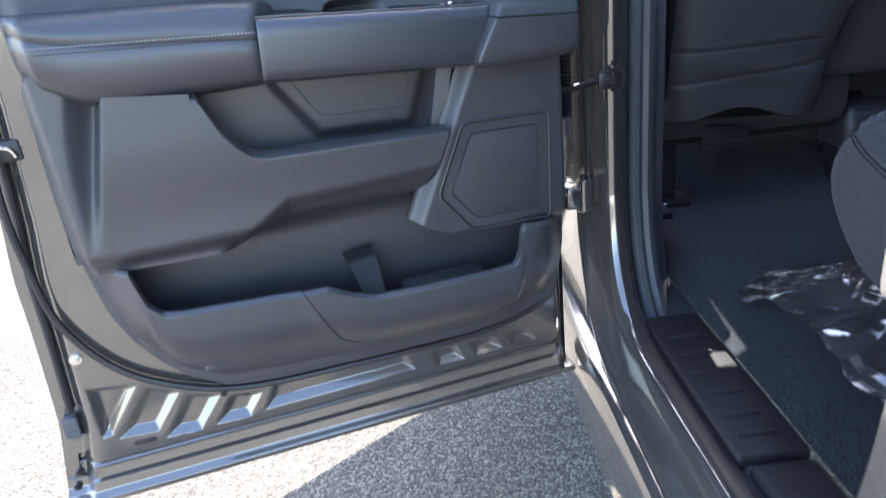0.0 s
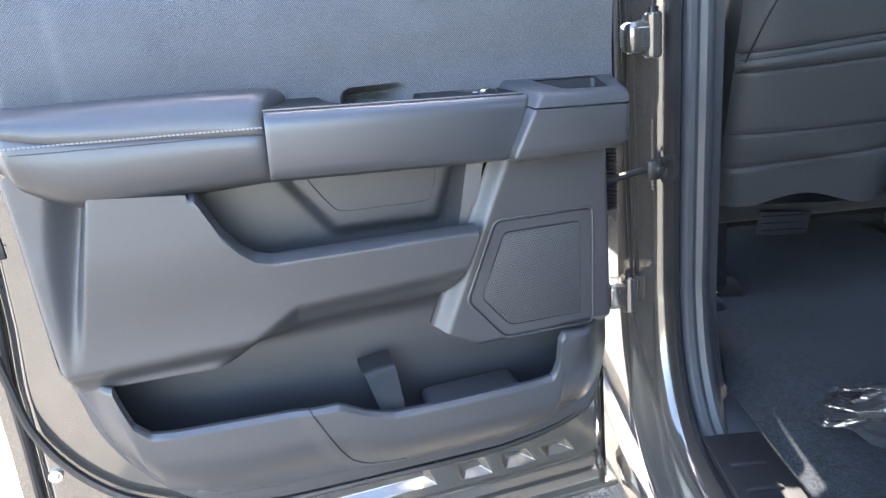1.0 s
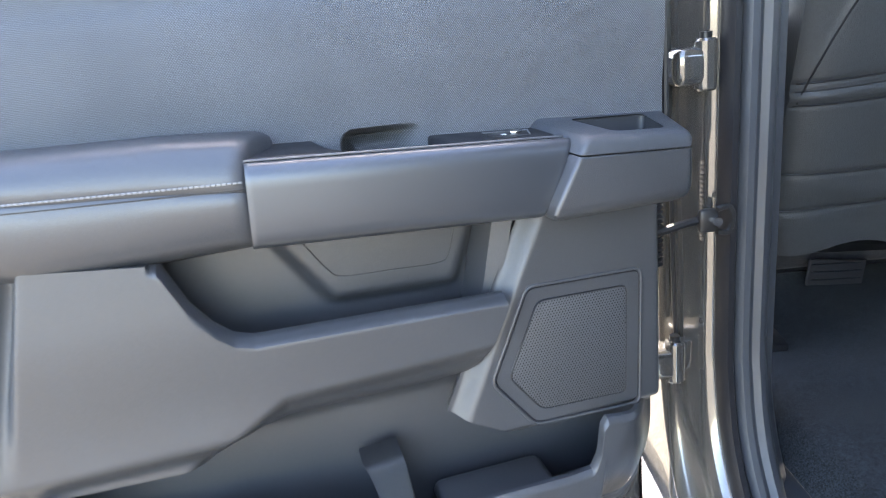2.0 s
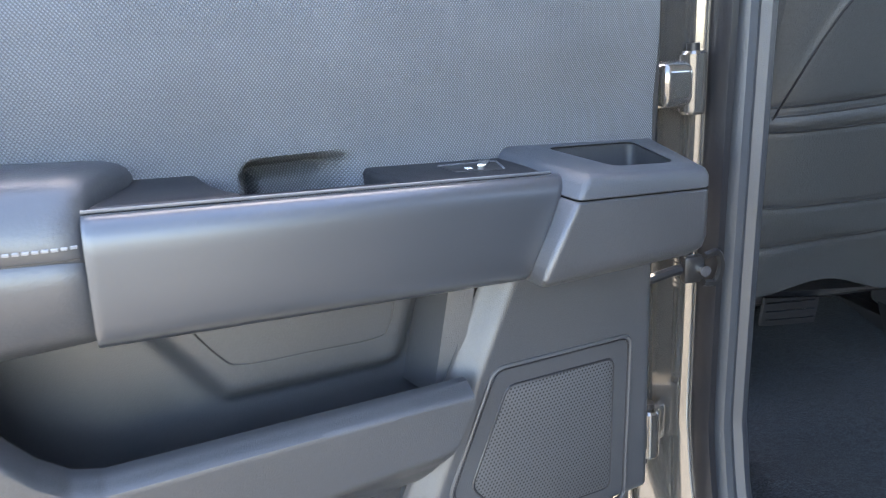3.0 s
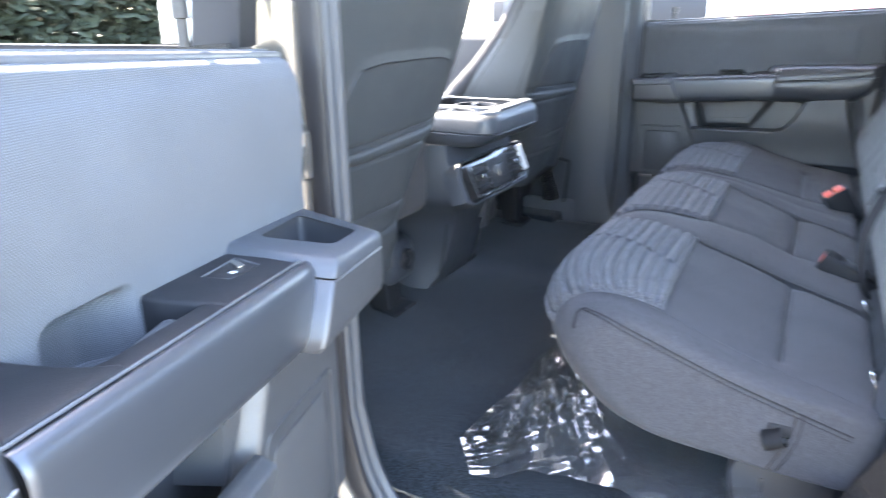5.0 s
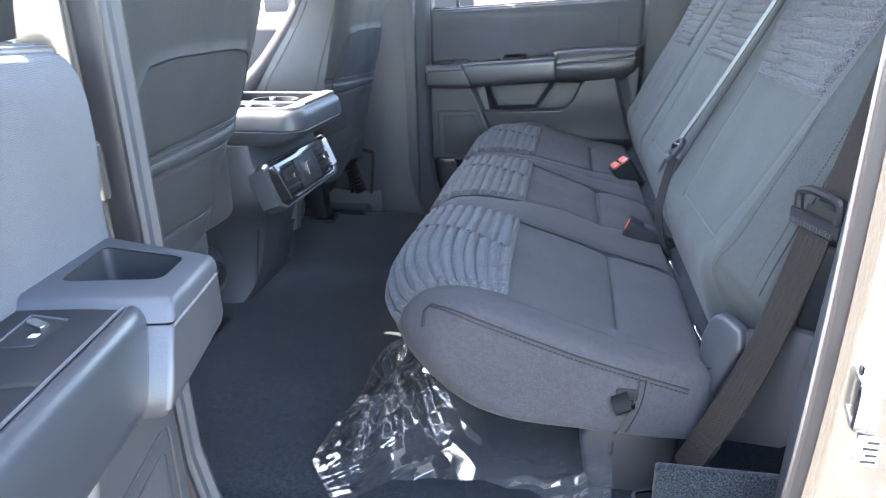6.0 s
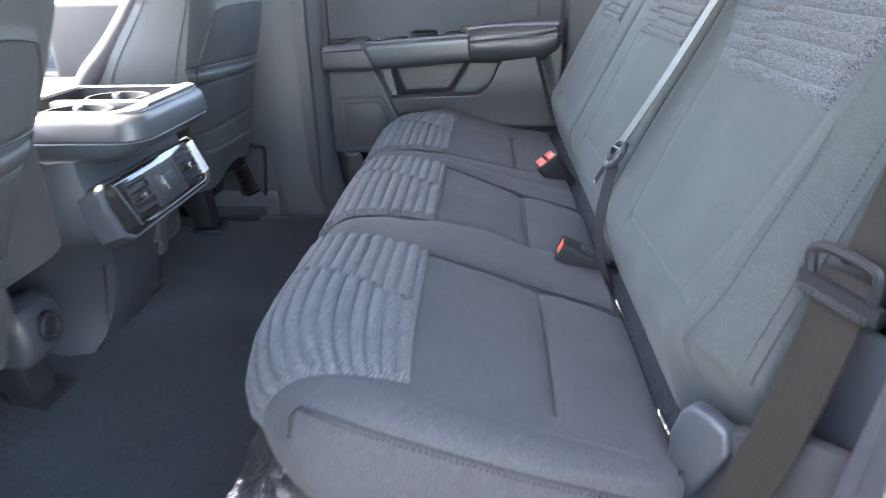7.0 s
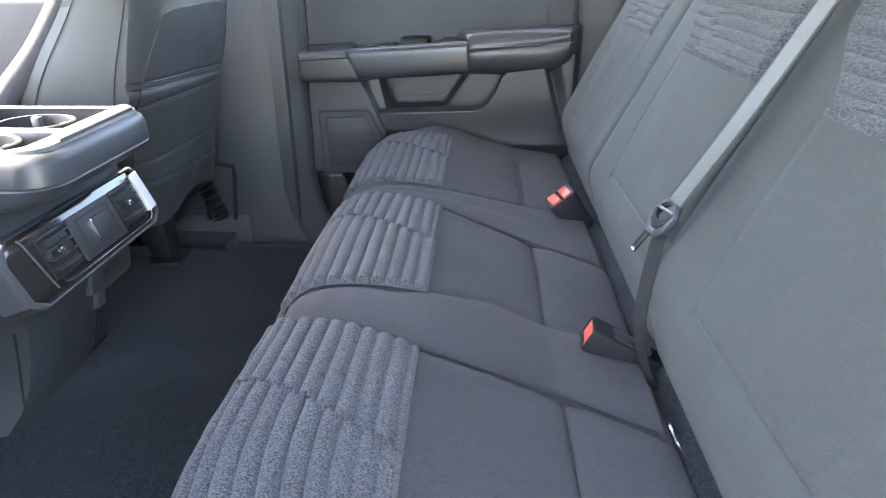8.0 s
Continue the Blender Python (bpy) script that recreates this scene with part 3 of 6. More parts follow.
rows = []
for k in [0, 0.004, 0.008] + spaced(0.02, 0.98, 24) + [0.992, 0.996, 1]:
    row = []
    for n, z in INS:
        a, b = 0.186 + slant(z), 0.486 + 0.006 * (1.2425 - z) / 0.08
        r = 0.0015 * (1 - min(1, min(k, 1 - k) * 120))
        row.append((a + (b - a) * k, n - r, z - r * 0.3 + fall(a + (b - a) * k)))
    rows.append(row)
part("armrest_insert", sheet(rows), SATIN, door, "satin dark metallic armrest insert")
# pale line that stands for the highlight on the insert's upper lip
part("insert_highlight", tube([(u, 0.1392, 1.2452 + fall(u)) for u in spaced(0.192, 0.486, 24)], 0.0011, 6), PLASTIC_LIGHT, door)

# pull pod in front of the insert, with an open cup in its top
def soft_ring(corners, inset, r, z, n=5):
    """A ring through a four-cornered plan, drawn in by inset, with rounded corners."""
    c = Vector((sum(p[0] for p in corners) / 4, sum(p[1] for p in corners) / 4))
    pts = []
    for u, w in corners:
        d = c - Vector((u, w))
        pts.append(Vector((u, w)) + Vector((math.copysign(inset, d.x), math.copysign(inset, d.y))))
    out = []
    for i, p in enumerate(pts):
        a_, b_ = pts[i - 1], pts[(i + 1) % 4]
        p0, p1 = p + (a_ - p).normalized() * r, p + (b_ - p).normalized() * r
        for k in range(n + 1):
            t = k / n
            q = p0 * (1 - t) ** 2 + p * 2 * t * (1 - t) + p1 * t * t
            out.append((q.x, q.y, z))
    return out


def pod_ring(inset, z, r=0.005):
    """The pod's plan at a height: its left flank leans towards the latch as it goes down."""
    front, side = 0.187 + 0.55 * (1.2148 - z), 0.1945 + 0.46 * (1.2148 - z)
    plan = [(side, 0.128), (front, 0.1695), (0.071, 0.172), (0.030, 0.045), (side + 0.004, 0.045)]
    c = Vector((0.125, 0.11))
    pts = [Vector(q) for q in plan]
    pts = [q + Vector((math.copysign(min(inset, abs((c - q).x)), (c - q).x), math.copysign(min(inset, abs((c - q).y)), (c - q).y))) for q in pts]
    out = []
    for i, q in enumerate(pts):
        a_, b_ = pts[i - 1], pts[(i + 1) % len(pts)]
        rr = r if i == 1 else 0.009
        p0, p1 = q + (a_ - q).normalized() * rr, q + (b_ - q).normalized() * rr
        for k in range(5):
            t = k / 4
            w = p0 * (1 - t) ** 2 + q * 2 * t * (1 - t) + p1 * t * t
            out.append((w.x, w.y, z))
    return out


def pod_tilt(bm):
    """The pod's top slopes up towards the glass and the latch."""
    for v in bm.verts:
        k = min(1.0, max(0.0, (v.co.z - 1.150) / 0.07))
        v.co.z += k * (-0.008 + 0.070 * (v.co.x - 0.068) + 0.11 * (0.168 - v.co.y))
    return bm


CUP = [(0.146, 0.152), (0.084, 0.153), (0.066, 0.076), (0.162, 0.080)]
rows = [pod_ring(i, z) for i, z in ((0.040, 1.1475), (0.020, 1.148), (0.008, 1.1505), (0.002, 1.157), (0.0, 1.166), (0.0, 1.2072), (0.0014, 1.2086))]
part("pod_body", pod_tilt(sheet(rows, close=True)), PLASTIC, door, "dark plastic pull pod with slanted flank")
rows = [pod_ring(i, z) for i, z in ((0.0014, 1.2094), (0.0, 1.2106), (0.0, 1.219), (0.0018, 1.2238), (0.0055, 1.2260))]
bm = sheet(rows, close=True)
bm.verts.ensure_lookup_table()
n_ = len(rows[0])
outer = [bm.verts[4 * n_ + i] for i in range(n_)]
inner = [bm.verts.new(q) for q in soft_ring(CUP, -0.003, 0.010, 1.2260)]
lip = [bm.verts.new(q) for q in soft_ring(CUP, 0.0, 0.010, 1.2240)]
for i in range(24):
    bm.faces.new((inner[i], inner[(i + 1) % 24], lip[(i + 1) % 24], lip[i]))
rim_edges = [bm.edges.get((outer[i], outer[(i + 1) % n_])) for i in range(n_)] + [bm.edges.get((inner[i], inner[(i + 1) % 24])) for i in range(24)]
bmesh.ops.bridge_loops(bm, edges=rim_edges)
part("pod_cap", pod_tilt(bm), PILLAR_TRIM, door, "grey plastic cap with an open cup")
bm = sheet([soft_ring(CUP, 0.0003, 0.010, 1.2238), soft_ring(CUP, 0.001, 0.010, 1.215), soft_ring(CUP, 0.005, 0.012, 1.160), soft_ring(CUP, 0.010, 0.012, 1.152), soft_ring(CUP, 0.016, 0.004, 1.151)], close=True, caps="end")
part("pod_cup", pod_tilt(bm), PLASTIC_MID, door, "deep dark cup")


def rounded(cu, cn, hu, hn, r, n=6):
    out = []
    for sx, sy, a0 in ((1, 1, 0), (-1, 1, 90), (-1, -1, 180), (1, -1, 270)):
        for k in range(n + 1):
            a = radians(a0 + 90 * k / n)
            out.append((cu + sx * (hu - r) + r * math.cos(a), cn + sy * (hn - r) + r * math.sin(a)))
    return out


# black top plate: switch block, rail and rear block
def plate(bm):
    for v in bm.verts:
        v.co.z += fall(v.co.x) + 0.05 * max(0.0, 0.1385 - v.co.y)
    return bm


bm = prism([(0.183, 0.055), (0.292, 0.055), (0.308, 0.068), (0.309, 0.084), (0.300, 0.130), (0.300, 0.1385), (0.193, 0.1385)], "z", 1.200, 1.2440, 0.004, 3)
part("switch_block", plate(bm), PLASTIC_DARK, door, "black window switch block")
bm = prism([(0.402, 0.131), (0.409, 0.121), (0.415, 0.105), (0.418, 0.09), (0.424, 0.045), (0.456, 0.045), (0.464, 0.088), (0.484, 0.1385), (0.402, 0.1385)], "z", 1.205, 1.2470, 0.003, 3)
part("rear_block", plate(bm), PLASTIC_DARK, door)
part("front_rail", plate(block((0.29, 0.116, 1.205), (0.42, 0.1385, 1.2425), 0.002)), PLASTIC_DARK, door)
bm = block((0.318, 0.098, 1.190), (0.408, 0.114, 1.238), 0.006, 3)
for v in bm.verts:
    if v.co.z > 1.22:
        v.co.z -= 0.14 * (v.co.x - 0.318)
part("pull_bar", plate(bm), PLASTIC_LIGHT, door)
part("pull_floor", plate(block((0.29, 0.05, 1.190), (0.42, 0.13, 1.200), 0.002)), PLASTIC_DARK, door)
sw = part("window_switch", plate(prism([(0.206, 0.086), (0.256, 0.088), (0.252, 0.110), (0.214, 0.112)], "z", 1.2435, 1.2446, 0.0006)), RUBBER, door, "recessed window switch")
# bright metal on the lever stands for its glint
part("switch_lever", plate(prism([(0.214, 0.092), (0.222, 0.090), (0.232, 0.105), (0.226, 0.107)], "z", 1.2440, 1.2480, 0.001)), CHROME, sw)
part("switch_rim", plate(tube([(0.206, 0.086, 1.2448), (0.256, 0.088, 1.2448)], 0.0009, 5)), PLASTIC_LIGHT, sw)
part("switch_rim", plate(tube([(0.206, 0.086, 1.2448), (0.214, 0.112, 1.2448)], 0.0009, 5)), PLASTIC_LIGHT, sw)
part("switch_icon", plate(block((0.236, 0.101, 1.2444), (0.241, 0.106, 1.2452), 0.0003)), WHITE, sw)

# cloth-covered upper panel
REC = [(0.308, 1.19), (0.308, 1.247), (0.320, 1.2485), (0.377, 1.2500), (0.385, 1.2492), (0.3905, 1.2462), (0.3935, 1.241), (0.395, 1.19)]


def upper(u, z):
    n = 0.066 + 0.006 * step(1.25, 1.32, z) - 0.008 * step(1.34, 1.40, z)
    d = signed((u, z), REC)
    fade = step(0.308, 0.345, u)
    n -= 0.030 * step(-0.003, 0.0075, d) * fade
    if d > -0.004:
        lip = math.exp(-((z - 1.2400) / 0.0060) ** 2) * step(0.318, 0.345, u)
        side_ = math.exp(-((u - 0.3860) / 0.0050) ** 2)
        n -= 0.016 * max(lip, side_) * step(-0.002, 0.006, d)
    n += 0.005 * step(0.690, 0.680, u) * step(1.385, 1.365, z)
    n -= 0.05 * step(0.745, 0.785, u)
    n -= 0.02 * step(belt_z(u) - 0.014, belt_z(u), z)
    n -= 0.03 * (1 - step(0.027, 0.040, u))
    return n


def belt_z(u):
    """The door's belt line falls towards the hinge."""
    return 1.3920 + 0.047 * (u - 0.018)


part("upper_panel", field(sorted(set(spaced(0.027, 0.785, 160) + spaced(0.027, 0.045, 10) + spaced(0.29, 0.42, 90))), lambda u: 1.19, belt_z, upper, 130), WEAVE, door, "grey woven upper door panel")
part("front_edge_trim", tube([(0.026, 0.056 - 0.1 * max(0.0, z - 1.34), z) for z in spaced(1.13, 1.383, 12)], 0.0045, 8), RUBBER, door)

# belt line, glass channel and frame
bm = block((0.03, -0.03, -0.012), (0.80, 0.056, -0.002), 0.004, 3)
for v in bm.verts:
    v.co.z += belt_z(v.co.x)
part("belt_strip", bm, PLASTIC_LIGHT, door, "pale ledge under the open window")
bm = block((0.02, -0.052, -0.020), (0.80, -0.036, 0.004), 0.004)
for v in bm.verts:
    v.co.z += belt_z(v.co.x)
part("outer_belt_seal", bm, RUBBER, door)
FRAME = [(0.035, 1.395), (0.045, 1.60), (0.07, 1.80), (0.12, 1.835), (0.60, 1.845), (0.72, 1.80), (0.785, 1.60), (0.80, 1.395)]
fr = curve([(u, -0.005 + 0.17 * max(0, z - 1.4), z) for u, z in FRAME], 6)
rows = []
for i, p in enumerate(fr):
    a, b = fr[max(0, i - 1)], fr[min(len(fr) - 1, i + 1)]
    t = (b - a).normalized()
    s = Vector((-t.z, 0, t.x))
    rows.append([p + s * x + Vector((0, y, 0)) for x, y in ((-0.028, -0.022), (0.024, -0.022), (0.028, 0.0), (0.022, 0.024), (-0.022, 0.028), (-0.03, 0.01))])
part("window_frame", sheet(rows, close=True, caps=True), PLASTIC_DARK, door, "black door window frame")
# added plate above view, shades the cab where the narrow roof ends
part("header_sun_block", block((0.07, -0.02, 1.800), (0.76, 0.150, 1.838), 0.012, 3), PLASTIC_DARK, door)
part("lock_post", tube([(0.155, 0.03, 1.40), (0.155, 0.03, 1.423), (0.155, 0.03, 1.4235), (0.155, 0.03, 1.440)], lambda k: 0.0055 if k < 0.5 else 0.0075, 10), STEEL, door)

# latch and its marks on the door's edge
latch = part("latch", block((0.812, -0.004, 1.102), (0.848, 0.020, 1.131), 0.003), STEEL, door, "black door latch with bright claw")
part("latch_claw", tube(curve([(0.820, 0.0205, 1.108), (0.824, 0.0215, 1.118), (0.834, 0.0215, 1.122), (0.842, 0.0205, 1.118)], 5), 0.003, 6), CHROME, latch)
for u, z, w in ((0.826, 1.094, 0.008), (0.827, 1.089, 0.010), (0.828, 1.084, 0.009), (0.812, 1.119, 0.006)):
    n = sheet_metal(u, z)
    part("latch_mark", block((u - w / 2, n - 0.004, z - 0.0008), (u + w / 2, n + 0.0008, z + 0.0008), 0.0003), STEEL, door)

# fasteners
for u, z in ((0.842, 0.798), (0.895, 0.60), (0.905, 0.575)):
    bm = tube([(u, 0.012, z), (u, 0.021, z)], 0.009 if z > 0.7 else 0.006, 12)
    tube([(u, 0.02, z), (u, 0.025, z)], 0.005 if z > 0.7 else 0.003, 6, bm=bm)
    part("bolt", bm, CHROME if z > 0.7 else STEEL, door)
for u, z in ((0.651, 0.684), (0.44, 0.676), (0.23, 0.672), (0.33, 0.674)):
    part("trim_clip", tube([(u, 0.022, z), (u, 0.0345, z)], 0.005, 8), RUBBER, door)
for u0, u1, z in ((0.772, 0.806, 0.625), (0.44, 0.448, 0.562), (0.66, 0.672, 0.566)):
    part("drain_slot", block((u0, 0.0, z - 0.004), (u1, 0.0195 if z > 0.6 else 0.008, z + 0.004), 0.002), RUBBER, door)
bm = block((0.872, -0.012, 1.045), (0.90, 0.0, 1.105), 0.004)
part("latch", bm, CHROME, door, "bright metal door latch")

# the same door, closed, on the other side
mirror = Matrix(((0, -1, 0, 0.922), (-1, 0, 0, 0.054), (0, 0, 1, 0), (0, 0, 0, 1)))
far_door = copy_thing(door, mirror)
tagged(far_door, label="closed grey rear truck door with dark trim")

# ---------------------------------------------------------------- cab shell
cab = thing("truck_cab", "grey crew cab pickup body with open rear doorway", "pickup truck")


def loop(side):
    """The doorway's edge in y and z, from the top of the front pillar down, along the sill and up behind."""
    pts = [(-0.020, 1.86), (-0.020, 1.4), (-0.020, 0.95), (-0.026, 0.86), (-0.050, 0.77), (-0.100, 0.700), (-0.165, 0.672), (-0.25, 0.667), (-0.42, 0.667), (-0.54, 0.672),
           (-0.625, 0.700), (-0.685, 0.78), (-0.710, 0.90), (-0.720, 1.1), (-0.722, 1.4), (-0.73, 1.86)]
    ahead = 0.013 if side > 0 else 0.0
    return [Vector((0, y + ahead, z)) for y, z in pts]


def sweep(profile, side):
    path = curve(loop(side), 6)
    rows = []
    for i, p in enumerate(path):
        a, b = path[max(0, i - 1)], path[min(len(path) - 1, i + 1)]
        t = (b - a).normalized()
        nrm = Vector((0, t.z, -t.y))
        if nrm.dot(Vector((0, -0.36, 1.3)) - p) < 0:
            nrm = -nrm
        back = step(-0.62, -0.70, p.y) * 0.75
        profile_ = [(x if x < -0.852 else -0.852 + (x + 0.852) * (1 - 0.75 * back), o) for x, o in profile]
        rows.append([Vector((side * -x, 0, 0)) + p + nrm * ((o * (1 + 1.3 * back) if o < -0.02 else o if o < 0 else o * (1 - back)) - back * max(0.0, x + 0.835)) for x, o in profile_])
    return sheet(rows)


for side in (-1, 1):
    part("doorway_frame", sweep([(-0.880, -0.085), (-0.900, -0.078), (-0.909, -0.066), (-0.910, -0.058), (-0.904, -0.052), (-0.896, -0.048), (-0.884, -0.040), (-0.874, -0.027), (-0.866, -0.015), (-0.858, -0.009), (-0.849, -0.009), (-0.84, -0.03)], -side), PAINT, cab, "grey metallic painted door frame")
    part("doorway_seal", sweep([(-0.852, -0.012), (-0.851, 0.008), (-0.845, 0.016), (-0.837, 0.014), (-0.832, 0.004), (-0.831, -0.012)], -side), RUBBER, cab, "black rubber doorway seal")
    part("doorway_trim", sweep([(-0.833, -0.010), (-0.829, 0.006), (-0.823, 0.011), (-0.815, 0.011), (-0.811, 0.006), (-0.808, 0.005), (-0.800, 0.010), (-0.792, 0.006), (-0.785, -0.003), (-0.767, -0.044), (-0.763, -0.051), (-0.757, -0.056), (-0.751, -0.064), (-0.750, -0.17)], -side), PILLAR_TRIM, cab, "dark grey pillar trim")
    # pillar inside, sill wall, quarter wall
    part("pillar_body", block((min(side * 0.86, side * 0.752), 0.02, 0.60), (max(side * 0.86, side * 0.752), 0.20 + 0.25 * (side > 0), 1.87), 0.012), PILLAR_TRIM, cab)
    part("quarter_wall", block((min(side * 0.935, side * 0.76), -1.15, 0.55), (max(side * 0.90, side * 0.76), -0.90, 1.87), 0.02), PAINT, cab)
    part("rocker", block((min(side * 0.93, side * 0.74), -1.15, 0.42), (max(side * 0.93, side * 0.74), 2.2, 0.60), 0.02), PAINT, cab)
part("roof", block((-0.785, -1.15, 1.86), (0.785, 0.495, 1.92), 0.03, 3), PAINT, cab)
part("headliner", block((-0.76, -1.10, 1.835), (0.76, 0.485, 1.856), 0.008), HEAD, cab)
part("rear_wall", block((-0.93, -1.18, 0.55), (0.93, -1.12, 1.40), 0.02), PAINT, cab)

# added out-of-view panel under the roof edge, keeps sun off the driver-side floor
part("visor_sun_block", block((-0.62, 0.475, 1.530), (-0.13, 0.491, 1.834), 0.008, 3), HEAD, cab)
for s_ in (-1, 1):
    x0, x1 = sorted((s_ * 0.80, s_ * 0.748))
    part("sill_trim", block((x0, 0.155, 0.60), (x1, 1.15, 0.80), 0.015, 3), PILLAR_TRIM, cab)
    x0, x1 = sorted((s_ * 0.80, s_ * 0.66))
    part("sill_step", block((x0, 0.20, 0.60), (x1, 1.15, 0.745), 0.012, 3), CARPET, cab)
bracket = part("belt_bracket", tube(curve([(0.735, 0.265, 0.785), (0.742, 0.262, 0.925), (0.742, 0.245, 0.940), (0.742, 0.195, 0.935), (0.742, 0.182, 0.92), (0.742, 0.195, 0.785)], 5), 0.006, 6), PLASTIC_DARK, cab, "black belt retractor bracket")
bm = tube([(0.733, 0.228 + 0.0015 * i, 0.79 + i * 0.004) for i in range(32)], lambda k: 0.024 if round(k * 31) % 2 else 0.018, 10)
part("bellows", bm, RUBBER, bracket, "black ribbed boot")

part("front_jamb", prism([(0.03, 0.585), (0.62, 0.585), (0.62, 0.63), (0.42, 0.65), (0.30, 0.72), (0.24, 0.85), (0.21, 1.0), (0.17, 1.45), (0.03, 1.45)], "x", -0.897, -0.865, 0.008, 3), PAINT, cab, "grey metallic front door jamb")
# hinges, check strap and wiring boot between pillar and door
for z, dx in ((0.885, 0.011), (1.267, 0.047)):
    h = part("hinge", block((-0.958 + dx, -0.030, z - 0.024), (-0.918 + dx, 0.010, z + 0.022), 0.012, 4), PAINT, cab, "grey painted door hinge")
    part("hinge_knuckle", tube([(-0.918 + dx, -0.016, z - 0.030), (-0.918 + dx, -0.016, z - 0.027), (-0.918 + dx, -0.016, z + 0.027), (-0.918 + dx, -0.016, z + 0.030)], lambda k: 0.0135 if 0.1 < k < 0.9 else 0.011, 14), PAINT, h)
    part("hinge_leaf", prism([(-0.915 + dx, -0.012), (-0.890 + dx, -0.004), (-0.884 + dx, 0.012), (-0.915 + dx, 0.010)], "z", z - 0.022, z + 0.022, 0.004, 3), PAINT, h)
    part("hinge_pin", tube([(-0.918 + dx, -0.016, z + 0.029), (-0.918 + dx, -0.016, z + 0.037)], 0.0065, 10), STEEL, h)
strap_ = part("check_strap", tube(curve([(-0.955, -0.038, 1.072), (-0.93, -0.040, 1.076), (-0.895, -0.036, 1.082), (-0.868, -0.034, 1.084)], 5), 0.0055, 8), PLASTIC_DARK, cab, "black steel door check strap")
part("strap_bracket", block((-0.886, -0.044, 1.068), (-0.862, -0.032, 1.098), 0.005, 2), STEEL, strap_)
part("strap_fork", tube(curve([(-0.866, -0.046, 1.098), (-0.852, -0.044, 1.100), (-0.846, -0.043, 1.090), (-0.846, -0.043, 1.078), (-0.852, -0.044, 1.068), (-0.866, -0.046, 1.070)], 5), 0.004, 6), STEEL, strap_)
part("strap_bolt", tube([(-0.866, -0.050, 1.083), (-0.866, -0.040, 1.083)], 0.006, 8), CHROME, strap_)
bm = tube([(-0.934, -0.022, 1.025 + i * 0.0031) for i in range(37)], lambda k: 0.011 if round(k * 36) % 2 else 0.0075, 10)
part("wiring_boot", bm, RUBBER, cab, "black corrugated wiring boot")
part("pillar_edge_seal", tube(curve([(-0.905, 0.016, 1.40), (-0.90, 0.018, 1.15), (-0.898, 0.016, 1.0), (-0.892, 0.016, 0.85), (-0.892, 0.010, 0.74), (-0.90, -0.01, 0.68)], 6), 0.003, 6), RUBBER, cab)

striker = part("striker", tube(curve([(-0.866, -0.744, 1.056), (-0.882, -0.741, 1.056), (-0.887, -0.740, 1.062), (-0.887, -0.740, 1.092), (-0.882, -0.741, 1.098), (-0.866, -0.744, 1.098)], 6), 0.0045, 8), CHROME, cab, "bright steel door striker")
part("striker_plate", block((-0.876, -0.764, 1.045), (-0.862, -0.741, 1.112), 0.004, 2), CHROME, striker)
label_ = part("jamb_label", block((-0.8745, -0.772, 1.008), (-0.8715, -0.751, 1.040), 0.0005, 1), WHITE, cab, "small white printed label")
for i in range(4):
    part("print_bar", block((-0.8752, -0.769, 1.012 + 0.007 * i), (-0.8744, -0.756 - 0.003 * (i % 2), 1.0145 + 0.007 * i), 0.0002, 1), STEEL, label_)

# floor, sill plate
def floor_z(x, y):
    z = 0.728 + 0.022 * math.exp(-(x / 0.16) ** 2) * step(-0.3, 0.1, y)
    z -= 0.024 * step(-0.70, -0.755, x) + 0.024 * step(0.70, 0.755, x)
    z += 0.05 * step(0.25, 0.6, y)
    return z + 0.004 * noise.noise(Vector((x * 7, y * 7, 0)))


bm = sheet([[(x, y, floor_z(x, y)) for y in spaced(-1.12, 1.5, 90)] for x in spaced(-0.752, 0.752, 70)])
whole("floor", bm, CARPET, "charcoal carpet on the cab floor", "floor", kind="structure")
sill = part("sill_plate", block((-0.836, -0.482, 0.664), (-0.746, -0.13, 0.694), 0.005), PLASTIC_DARK, cab, "black ribbed plastic sill plate")
part("sill_filler", block((-0.846, -0.135, 0.60), (-0.740, 0.10, 0.690), 0.006), PILLAR_TRIM, cab)
for y in (-0.205, -0.255, -0.305, -0.355, -0.405, -0.445):
    part("tread_rib", block((-0.822, y - 0.004, 0.690), (-0.772, y + 0.004, 0.6985), 0.003), PLASTIC_DARK, sill)
part("sill_plate", block((-0.828, -0.74, 0.650), (-0.742, -0.486, 0.690), 0.012, 3), PLASTIC_DARK, cab)

# front half of the body, glass and pillars
for s_ in (-1, 1):
    x0, x1 = sorted((s_ * 0.93, s_ * 0.80))
    part("fender", block((x0, 1.26, 0.75), (x1, 2.5, 1.18), 0.04, 3), PAINT, cab)
    part("windscreen_pillar", tube([(s_ * 0.86, 1.45, 1.22), (s_ * 0.76, 0.45, 1.88)], 0.045, 8), PAINT, cab)
    part("cowl_side", block((x0, 1.14, 0.45), (x1, 1.30, 1.20), 0.02), PAINT, cab)
for s_ in (-1, 1):
    x0, x1 = sorted((s_ * 0.955, s_ * 0.83))
    part("pillar_base", block((x0, 1.10, 1.10), (x1, 1.40, 1.40), 0.02), PAINT, cab)
part("bonnet", block((-0.86, 1.4, 1.10), (0.86, 2.6, 1.20), 0.04, 3), PAINT, cab)
part("dashboard", block((-0.80, 0.98, 0.95), (0.80, 1.45, 1.24), 0.05, 3), PLASTIC_DARK, cab)
